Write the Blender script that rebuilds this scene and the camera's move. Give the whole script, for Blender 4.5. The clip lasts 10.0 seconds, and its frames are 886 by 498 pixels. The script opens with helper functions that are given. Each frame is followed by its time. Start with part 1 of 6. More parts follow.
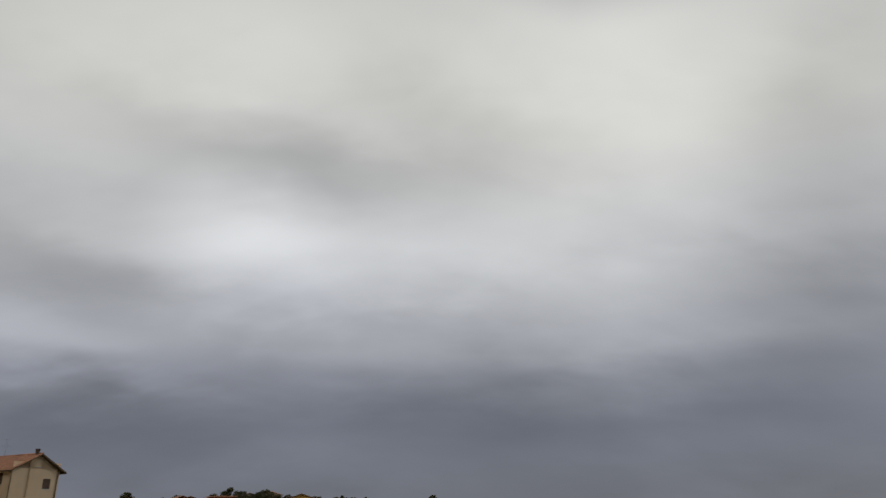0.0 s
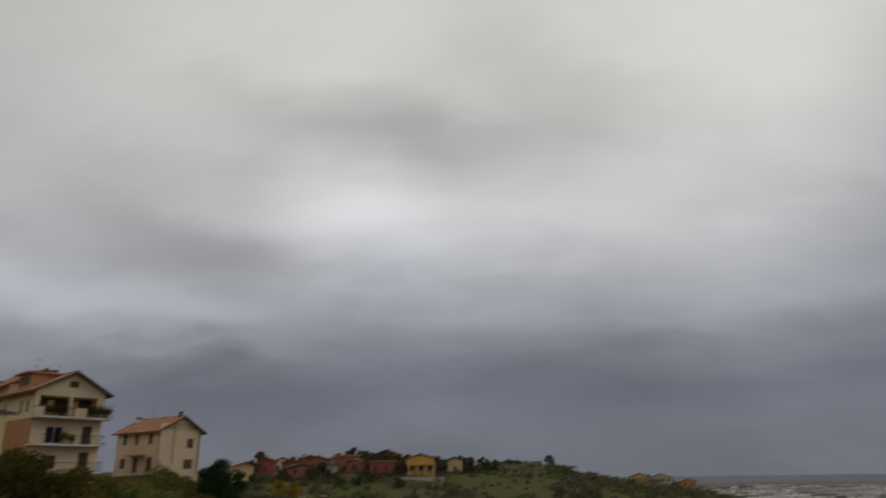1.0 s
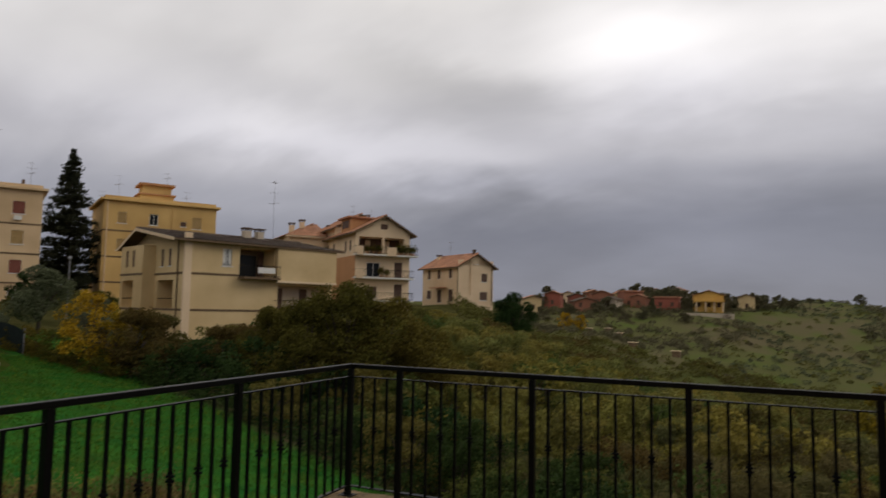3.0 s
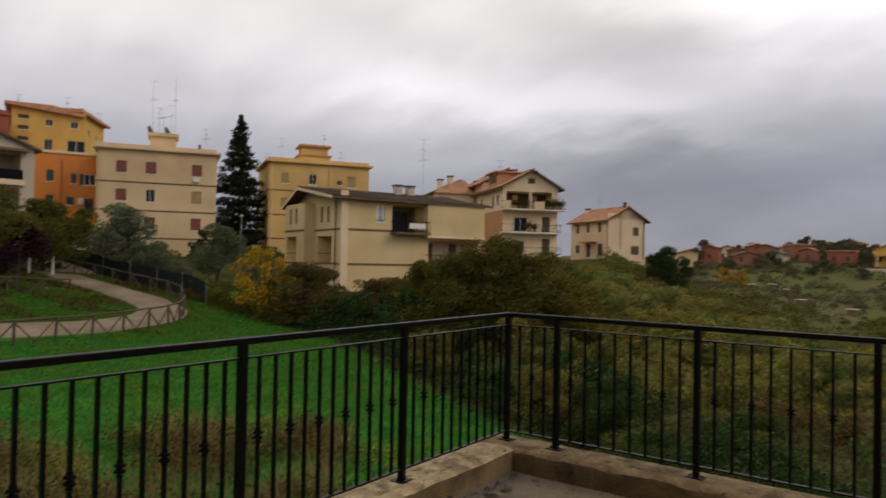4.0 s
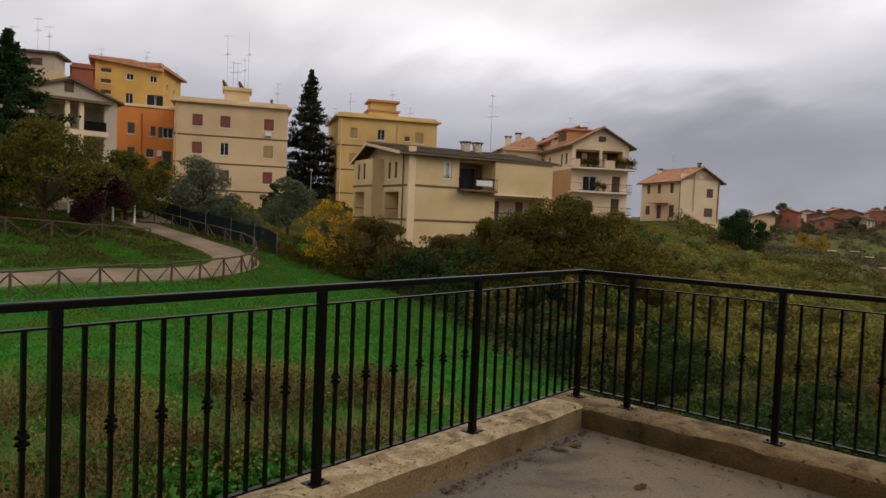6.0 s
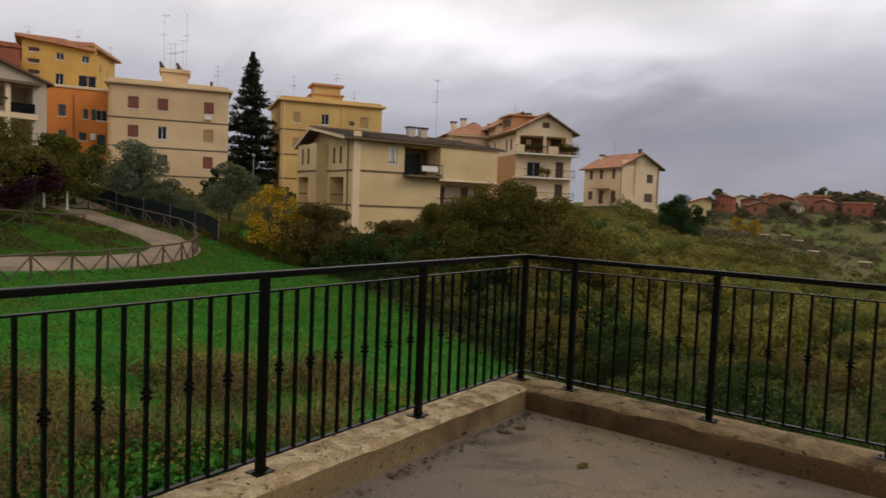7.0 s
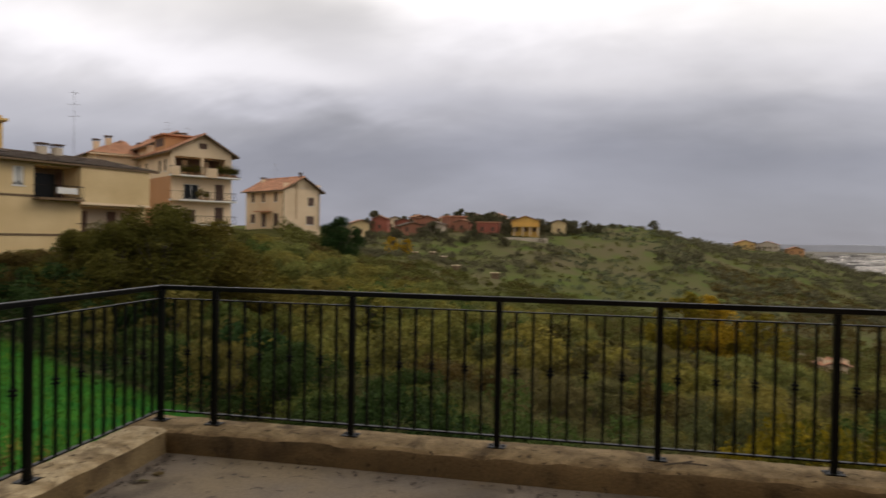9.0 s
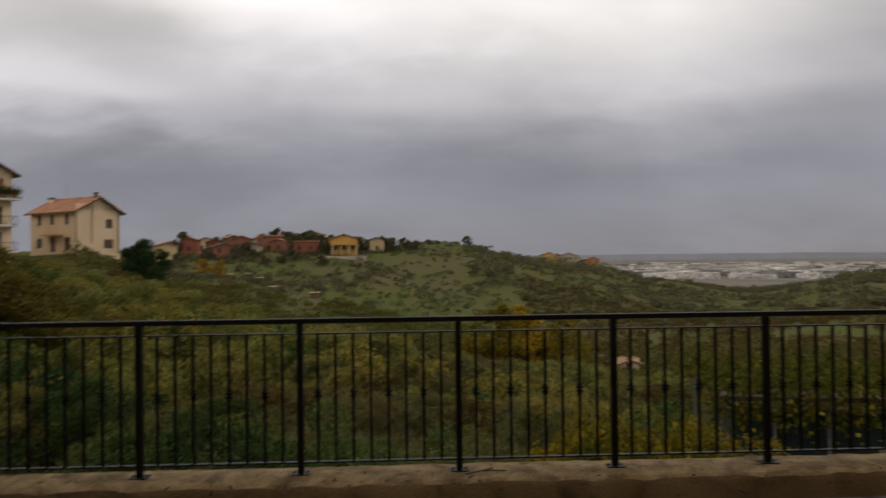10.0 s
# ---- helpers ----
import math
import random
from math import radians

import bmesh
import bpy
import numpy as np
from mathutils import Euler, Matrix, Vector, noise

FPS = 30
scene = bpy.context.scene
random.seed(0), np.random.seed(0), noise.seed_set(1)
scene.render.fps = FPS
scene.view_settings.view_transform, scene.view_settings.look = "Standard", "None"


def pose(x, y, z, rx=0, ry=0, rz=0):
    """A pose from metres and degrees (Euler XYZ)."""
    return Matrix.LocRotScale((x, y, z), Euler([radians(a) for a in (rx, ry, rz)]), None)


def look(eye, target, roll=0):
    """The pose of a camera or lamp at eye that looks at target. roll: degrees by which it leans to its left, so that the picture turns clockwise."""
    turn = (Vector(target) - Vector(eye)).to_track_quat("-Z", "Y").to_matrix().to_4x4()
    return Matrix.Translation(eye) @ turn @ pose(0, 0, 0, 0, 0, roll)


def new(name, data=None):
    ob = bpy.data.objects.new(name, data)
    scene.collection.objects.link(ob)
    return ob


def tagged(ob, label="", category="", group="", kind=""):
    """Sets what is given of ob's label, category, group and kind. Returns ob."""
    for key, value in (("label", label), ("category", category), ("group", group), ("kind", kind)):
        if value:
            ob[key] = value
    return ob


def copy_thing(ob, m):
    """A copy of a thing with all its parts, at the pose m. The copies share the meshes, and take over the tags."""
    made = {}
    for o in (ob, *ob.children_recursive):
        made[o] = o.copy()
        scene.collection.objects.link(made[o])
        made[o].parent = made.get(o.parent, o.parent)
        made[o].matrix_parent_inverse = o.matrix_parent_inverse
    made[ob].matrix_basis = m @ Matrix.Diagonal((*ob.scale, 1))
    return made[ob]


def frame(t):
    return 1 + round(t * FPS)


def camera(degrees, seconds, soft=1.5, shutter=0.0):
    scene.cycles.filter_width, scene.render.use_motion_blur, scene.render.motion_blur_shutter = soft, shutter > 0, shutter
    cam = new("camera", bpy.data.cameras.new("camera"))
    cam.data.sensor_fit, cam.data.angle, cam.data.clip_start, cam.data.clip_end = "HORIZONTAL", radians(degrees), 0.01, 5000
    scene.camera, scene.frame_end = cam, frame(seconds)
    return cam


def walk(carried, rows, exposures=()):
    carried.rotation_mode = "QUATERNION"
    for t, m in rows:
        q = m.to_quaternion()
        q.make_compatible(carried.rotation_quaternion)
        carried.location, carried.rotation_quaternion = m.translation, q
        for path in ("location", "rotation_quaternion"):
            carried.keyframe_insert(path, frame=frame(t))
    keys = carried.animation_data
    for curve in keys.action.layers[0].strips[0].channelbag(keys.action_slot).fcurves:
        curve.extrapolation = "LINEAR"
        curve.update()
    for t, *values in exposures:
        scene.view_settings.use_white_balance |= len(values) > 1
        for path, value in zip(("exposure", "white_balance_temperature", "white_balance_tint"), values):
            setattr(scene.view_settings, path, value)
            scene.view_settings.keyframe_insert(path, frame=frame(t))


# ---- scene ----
import functools
PATH = [
    (0, (0.667, -0.268, 1.603), (0.843, 1.593, 2.314), -1.2),
    (0.5, (0.57, -0.207, 1.562), (0.651, 1.666, 2.261), -1.3),
    (1, (0.446, -0.184, 1.536), (0.322, 1.714, 2.155), -0.7),
    (1.5, (0.346, -0.191, 1.578), (-0.016, 1.713, 2.071), -0.6),
    (2, (0.271, -0.206, 1.644), (-0.311, 1.673, 2.005), 0.7),
    (3.5, (0.159, -0.245, 1.58), (-0.887, 1.456, 1.686), 0.8),
    (4, (0.133, -0.267, 1.565), (-1.1, 1.307, 1.603), 1.1),
    (4.5, (0.113, -0.265, 1.545), (-1.222, 1.224, 1.514), 2.2),
    (5, (0.09, -0.28, 1.536), (-1.299, 1.157, 1.455), 2.2),
    (6.5, (0.064, -0.282, 1.534), (-1.267, 1.208, 1.434), 2.6),
    (7, (0.073, -0.28, 1.535), (-1.178, 1.275, 1.413), 2.3),
    (7.5, (0.086, -0.267, 1.535), (-1.071, 1.36, 1.407), 2.0),
    (8, (0.134, -0.25, 1.541), (-0.853, 1.486, 1.432), 1.2),
    (8.5, (0.189, -0.208, 1.554), (-0.514, 1.664, 1.491), 1.2),
    (9, (0.218, -0.186, 1.562), (-0.206, 1.769, 1.531), 1.0),
    (9.5, (0.273, -0.162, 1.56), (0.101, 1.831, 1.543), 1.4),
    (10, (0.337, -0.145, 1.57), (0.419, 1.853, 1.591), -0.7),
]
EXPOSURES = [(0.0, -0.82, 6400, 9), (1.0, -0.87, 6450, 9), (2.0, -0.62, 6600, 10), (3.4, -0.15, 6750, 13), (4.5, 0.13, 6850, 13), (7.5, 0.21, 6850, 13), (8.6, 0.19, 6850, 13), (9.4, 0.18, 6900, 12), (10.0, -0.18, 6950, 12)]
cam = camera(64.2, 10.0, shutter=0.5)
walk(cam, [(t, look(eye, target, roll)) for t, eye, target, roll in PATH], EXPOSURES)
# ---------------------------------------------------------------- world and light
SUN_EL, SUN_AZ = 38.0, 70.0          # hidden sun: elevation, and degrees to the right of straight ahead

def make_world():
    w = bpy.data.worlds.new("overcast_sky")
    scene.world = w
    w.use_nodes = True
    nt = w.node_tree
    nt.nodes.clear()
    n = lambda kind: nt.nodes.new(kind)
    L = nt.links.new
    def maths(op, a, b=None, clamp=False):
        m = n("ShaderNodeMath")
        m.operation, m.use_clamp = op, clamp
        for i, v in enumerate((a, b)):
            if v is None:
                continue
            if isinstance(v, (int, float)):
                m.inputs[i].default_value = v
            else:
                L(v, m.inputs[i])
        return m.outputs[0]
    def ramp(fac, stops):
        r = n("ShaderNodeValToRGB")
        r.color_ramp.interpolation = "EASE"
        e = r.color_ramp.elements
        while len(e) < len(stops):
            e.new(0.5)
        for k, (p, c) in enumerate(stops):
            e[k].position, e[k].color = p, (*c, 1)
        L(fac, r.inputs[0])
        return r.outputs[0]
    tc = n("ShaderNodeTexCoord")
    sep = n("ShaderNodeSeparateXYZ")
    L(tc.outputs["Generated"], sep.inputs[0])
    x, y, z = sep.outputs
    # the cloud deck seen in perspective
    lift = maths("MAXIMUM", maths("ADD", z, 0.42), 0.1)
    comb = n("ShaderNodeCombineXYZ")
    L(maths("DIVIDE", x, lift), comb.inputs[0])
    L(maths("DIVIDE", y, lift), comb.inputs[1])
    def cloud(scale, detail, rough, warp, offset):
        mp = n("ShaderNodeMapping")
        mp.inputs["Location"].default_value = offset
        mp.inputs["Rotation"].default_value = (0, 0, 0.35)
        mp.inputs["Scale"].default_value = (0.75, 1.25, 1)
        L(comb.outputs[0], mp.inputs[0])
        t = n("ShaderNodeTexNoise")
        t.inputs["Scale"].default_value = scale
        t.inputs["Detail"].default_value = detail
        t.inputs["Roughness"].default_value = rough
        t.inputs["Distortion"].default_value = warp
        L(mp.outputs[0], t.inputs["Vector"])
        return t.outputs["Fac"]
    big = cloud(1.0, 2, 0.45, 0.25, (3.1, 0.4, 0))
    mid = cloud(2.5, 4, 0.48, 0.25, (7.7, 2.2, 0))
    fine = cloud(6.5, 3, 0.5, 0.15, (1.3, 5.1, 0))
    # height above the horizon, ruffled by the clouds
    h = maths("ADD", z, maths("MULTIPLY", maths("SUBTRACT", big, 0.5), 0.12))
    h = maths("ADD", h, maths("MULTIPLY", maths("SUBTRACT", mid, 0.5), 0.08))
    h = maths("ADD", h, maths("MULTIPLY", x, -0.065))
    h = maths("ADD", h, maths("MULTIPLY", maths("MULTIPLY", maths("MINIMUM", maths("MAXIMUM", maths("ADD", x, 0.15), 0.0), 0.4), maths("MAXIMUM", z, 0.0)), 0.75))
    base = ramp(maths("MULTIPLY", maths("ADD", h, 0.1), 1.0, True), SKY_STOPS)
    shade = maths("ADD", maths("MULTIPLY", mid, 0.58), maths("MULTIPLY", fine, 0.34))
    shade = maths("ADD", shade, maths("MULTIPLY", big, 0.45))
    tone = maths("ADD", maths("MULTIPLY", shade, 0.6), 0.57)
    # thin and thick places of the cloud deck, by bearing and height in degrees, with ragged edges
    deg = 180 / math.pi
    bearing = maths("ADD", maths("MULTIPLY", maths("ARCTAN2", x, y), deg), maths("MULTIPLY", maths("SUBTRACT", mid, 0.5), 8.0))
    height = maths("ADD", maths("MULTIPLY", maths("ARCSINE", z), deg), maths("MULTIPLY", maths("SUBTRACT", fine, 0.5), 4.5))
    spot = n("ShaderNodeCombineXYZ")
    L(bearing, spot.inputs[0])
    L(height, spot.inputs[1])
    for az, el, wide, tall, turn, gain in CLOUDS:
        mp = n("ShaderNodeMapping")
        mp.vector_type = "TEXTURE"
        mp.inputs["Location"].default_value = (az, el, 0)
        mp.inputs["Rotation"].default_value = (0, 0, radians(turn))
        mp.inputs["Scale"].default_value = (wide, tall, 1)
        L(spot.outputs[0], mp.inputs[0])
        g = n("ShaderNodeTexGradient")
        g.gradient_type = "SPHERICAL"
        L(mp.outputs[0], g.inputs[0])
        soft = n("ShaderNodeMapRange")
        soft.interpolation_type = "SMOOTHSTEP"
        soft.inputs[4].default_value = gain
        L(g.outputs["Fac"], soft.inputs[0])
        tone = maths("ADD", tone, soft.outputs[0])
    tone = maths("MAXIMUM", tone, 0.3)
    mul = n("ShaderNodeMix")
    mul.data_type, mul.blend_type = "RGBA", "MULTIPLY"
    mul.inputs[0].default_value = 1.0
    L(base, mul.inputs[6])
    g = n("ShaderNodeCombineColor")
    for k in range(3):
        L(tone, g.inputs[k])
    L(g.outputs[0], mul.inputs[7])
    sky = n("ShaderNodeTexSky")
    sky.sky_type, sky.sun_disc = "NISHITA", False
    sky.sun_elevation, sky.sun_rotation = radians(SUN_EL), radians(SUN_AZ)
    bg_sky, bg_cloud, both, out = n("ShaderNodeBackground"), n("ShaderNodeBackground"), n("ShaderNodeMixShader"), n("ShaderNodeOutputWorld")
    bg_sky.inputs[1].default_value = 0.08
    bg_cloud.inputs[1].default_value = 1.0
    L(sky.outputs[0], bg_sky.inputs[0])
    L(mul.outputs[2], bg_cloud.inputs[0])
    both.inputs[0].default_value = 0.94
    L(bg_sky.outputs[0], both.inputs[1])
    L(bg_cloud.outputs[0], both.inputs[2])
    L(both.outputs[0], out.inputs[0])

# bearing, height, half width, half height, turn, and how much lighter or darker
CLOUDS = (
    (-10.5, 20.5, 11, 7.5, 0, 0.52), (3, 21, 17, 7, -4, 0.32), (21, 25, 20, 15, 15, 0.26), (-3, 37, 36, 10, 0, 0.20), (22, 36, 22, 12, 0, 0.24),
    (-31, 12.6, 24, 3.6, -6, 0.34), (-47, 14.5, 18, 5, -8, 0.20), (-9, 15.8, 15, 4.5, 4, 0.16), (0, 17.5, 13, 6, 0, 0.10), (25, 13.5, 12, 4, 6, 0.12),
    (-25, 17.6, 15, 3.6, -12, -0.18), (-9, 27.5, 26, 5, -8, -0.17), (-29, 21, 9, 8, 0, -0.09),
    (34, 13, 14, 12, 20, -0.24), (38, 28, 11, 8, 30, -0.14), (-17, 8.2, 18, 4, 0, -0.08), (-24, 5.5, 19, 7, 0, -0.22), (12, 7.0, 22, 7, 0, -0.22),
)
SKY_STOPS = [(0.0, (0.265, 0.275, 0.31)), (0.11, (0.285, 0.30, 0.358)), (0.215, (0.325, 0.342, 0.416)), (0.29, (0.45, 0.464, 0.53)), (0.36, (0.62, 0.628, 0.68)), (0.50, (0.88, 0.882, 0.89)), (0.70, (1.04, 1.025, 0.965)), (0.84, (1.0, 0.985, 0.935)), (1.0, (0.50, 0.50, 0.50))]
make_world()
sun = new("sun", bpy.data.lights.new("sun", "SUN"))
sun.data.energy, sun.data.angle, sun.data.color = 0.55, radians(25), (1.0, 0.96, 0.9)
sun.matrix_world = look((0, 0, 60), (-60 * math.sin(radians(SUN_AZ)), -60 * math.cos(radians(SUN_AZ)), 60 - 60 * math.tan(radians(SUN_EL))))

# ---------------------------------------------------------------- materials
def surface(name, color, rough=0.8, vary=0.25, grain=40.0, blotch=1.5, bump=0.15, metal=0.0, tint=None, per="", depth=0.01, spec=0.5):
    """Colour with fine grain, larger blotches towards tint, relief, and variation by object or by island."""
    m = bpy.data.materials.new(name)
    m.use_nodes = True
    nt = m.node_tree
    b = nt.nodes["Principled BSDF"]
    n, L = nt.nodes.new, nt.links.new
    tc = n("ShaderNodeTexCoord")
    def noise_tex(scale, detail):
        t = n("ShaderNodeTexNoise")
        t.inputs["Scale"].default_value, t.inputs["Detail"].default_value = scale, detail
        L(tc.outputs["Object"], t.inputs["Vector"])
        return t.outputs["Fac"]
    fine, large = noise_tex(grain, 4), noise_tex(blotch, 5)
    def mix(fac, a, c, kind="MIX"):
        x = n("ShaderNodeMix")
        x.data_type, x.blend_type = "RGBA", kind
        for i, v in ((0, fac), (6, a), (7, c)):
            if hasattr(v, "links"):
                L(v, x.inputs[i])
            elif i == 0:
                x.inputs[0].default_value = v
            else:
                x.inputs[i].default_value = (*v, 1)
        return x.outputs[2]
    def stretch(v, lo, hi):
        r = n("ShaderNodeMapRange")
        r.inputs[1].default_value, r.inputs[2].default_value = lo, hi
        L(v, r.inputs[0])
        return r.outputs[0]
    tint = tint or tuple(c * (1 - 0.9 * vary) for c in color)
    col = mix(stretch(large, 0.35, 0.68), color, tint)
    low = tuple([1 - vary] * 3)
    high = tuple([1 + vary * 0.6] * 3)
    col = mix(1.0, col, mix(stretch(fine, 0.3, 0.7), low, high), "MULTIPLY")
    if per:
        if per == "island":
            g = n("ShaderNodeNewGeometry")
            r = g.outputs["Random Per Island"]
        else:
            g = n("ShaderNodeObjectInfo")
            r = g.outputs["Random"]
        col = mix(1.0, col, mix(r, tuple([1 - vary * 1.1] * 3), tuple([1 + vary] * 3)), "MULTIPLY")
    L(col, b.inputs["Base Color"])
    b.inputs["Metallic"].default_value = metal
    b.inputs["Specular IOR Level"].default_value = spec
    rr = n("ShaderNodeMapRange")
    rr.inputs[3].default_value, rr.inputs[4].default_value = max(0.03, rough - 0.12), min(1, rough + 0.12)
    L(large, rr.inputs[0])
    L(rr.outputs[0], b.inputs["Roughness"])
    if bump:
        bp = n("ShaderNodeBump")
        bp.inputs["Strength"].default_value, bp.inputs["Distance"].default_value = bump, depth
        L(fine, bp.inputs["Height"])
        L(bp.outputs[0], b.inputs["Normal"])
    return m

def worn_mat(name, base, patch, stain, pit, patch_scale, stain_scale, pit_scale, pit_from, relief, rough=0.92):
    """Old mortar or concrete: two base tones in patches, dirty stains, dark pits and a gritty relief."""
    m = bpy.data.materials.new(name)
    m.use_nodes = True
    nt = m.node_tree
    b = nt.nodes["Principled BSDF"]
    n, L = nt.nodes.new, nt.links.new
    tc = n("ShaderNodeTexCoord")
    def tex(scale, detail, warp=0.0):
        t = n("ShaderNodeTexNoise")
        t.inputs["Scale"].default_value, t.inputs["Detail"].default_value, t.inputs["Distortion"].default_value = scale, detail, warp
        L(tc.outputs["Object"], t.inputs["Vector"])
        return t.outputs["Fac"]
    def sharp(v, lo, hi):
        r = n("ShaderNodeMapRange")
        r.inputs[1].default_value, r.inputs[2].default_value = lo, hi
        L(v, r.inputs[0])
        return r.outputs[0]
    def mix(f, a, c, kind="MIX"):
        x = n("ShaderNodeMix")
        x.data_type, x.blend_type = "RGBA", kind
        for i, v in ((0, f), (6, a), (7, c)):
            if hasattr(v, "links"):
                L(v, x.inputs[i])
            elif i == 0:
                x.inputs[0].default_value = v
            else:
                x.inputs[i].default_value = (*v, 1)
        return x.outputs[2]
    grit, pits = tex(70, 4), tex(pit_scale, 3, 0.6)
    col = mix(sharp(tex(patch_scale, 4, 0.4), 0.40, 0.62), base, patch)
    col = mix(sharp(tex(stain_scale, 6, 0.8), 0.50, 0.72), col, stain)
    hole = sharp(pits, pit_from, pit_from + 0.07)
    col = mix(hole, col, pit)
    col = mix(1.0, col, mix(sharp(grit, 0.3, 0.7), (0.72, 0.72, 0.72), (1.22, 1.2, 1.16)), "MULTIPLY")
    L(col, b.inputs["Base Color"])
    b.inputs["Roughness"].default_value = rough
    b.inputs["Specular IOR Level"].default_value = 0.15
    depth = n("ShaderNodeMath")
    depth.operation = "MULTIPLY_ADD"
    depth.inputs[1].default_value = -1.4
    L(hole, depth.inputs[0])
    L(grit, depth.inputs[2])
    bp = n("ShaderNodeBump")
    bp.inputs["Strength"].default_value, bp.inputs["Distance"].default_value = relief, 0.008
    L(depth.outputs[0], bp.inputs["Height"])
    L(bp.outputs[0], b.inputs["Normal"])
    return m

def leaf_mat(name, color, tint, vary=0.45):
    """Leaves: colour by island and by plant, towards a second tint; thin and a little translucent."""
    m = bpy.data.materials.new(name)
    m.use_nodes = True
    nt = m.node_tree
    b = nt.nodes["Principled BSDF"]
    n, L = nt.nodes.new, nt.links.new
    g, o, tc = n("ShaderNodeNewGeometry"), n("ShaderNodeObjectInfo"), n("ShaderNodeTexCoord")
    t = n("ShaderNodeTexNoise")
    t.inputs["Scale"].default_value, t.inputs["Detail"].default_value = 0.9, 3
    L(tc.outputs["Object"], t.inputs["Vector"])
    add = n("ShaderNodeMath")
    add.operation = "ADD"
    L(t.outputs["Fac"], add.inputs[0])
    half = n("ShaderNodeMath")
    half.operation = "MULTIPLY_ADD"
    half.inputs[1].default_value, half.inputs[2].default_value = 0.7, -0.35
    L(o.outputs["Random"], half.inputs[0])
    L(half.outputs[0], add.inputs[1])
    rng = n("ShaderNodeMapRange")
    rng.inputs[1].default_value, rng.inputs[2].default_value = 0.3, 0.75
    L(add.outputs[0], rng.inputs[0])
    a = n("ShaderNodeMix")
    a.data_type = "RGBA"
    a.inputs[6].default_value, a.inputs[7].default_value = (*color, 1), (*tint, 1)
    L(rng.outputs[0], a.inputs[0])
    k = n("ShaderNodeMix")
    k.data_type = "RGBA"
    k.inputs[6].default_value, k.inputs[7].default_value = (*[1 - vary] * 3, 1), (*[1 + vary] * 3, 1)
    L(g.outputs["Random Per Island"], k.inputs[0])
    mu = n("ShaderNodeMix")
    mu.data_type, mu.blend_type = "RGBA", "MULTIPLY"
    mu.inputs[0].default_value = 1
    L(a.outputs[2], mu.inputs[6])
    L(k.outputs[2], mu.inputs[7])
    L(mu.outputs[2], b.inputs["Base Color"])
    b.inputs["Roughness"].default_value = 0.75
    b.inputs["Specular IOR Level"].default_value = 0.06
    tr, both = n("ShaderNodeBsdfTranslucent"), n("ShaderNodeMixShader")
    L(mu.outputs[2], tr.inputs[0])
    both.inputs[0].default_value = 0.35
    L(b.outputs[0], both.inputs[1])
    L(tr.outputs[0], both.inputs[2])
    L(both.outputs[0], nt.nodes["Material Output"].inputs[0])
    return m

def glass_mat():
    m = bpy.data.materials.new("window_glass")
    m.use_nodes = True
    b = m.node_tree.nodes["Principled BSDF"]
    b.inputs["Base Color"].default_value = (0.02, 0.022, 0.025, 1)
    b.inputs["Roughness"].default_value = 0.15
    b.inputs["Specular IOR Level"].default_value = 0.12
    return m

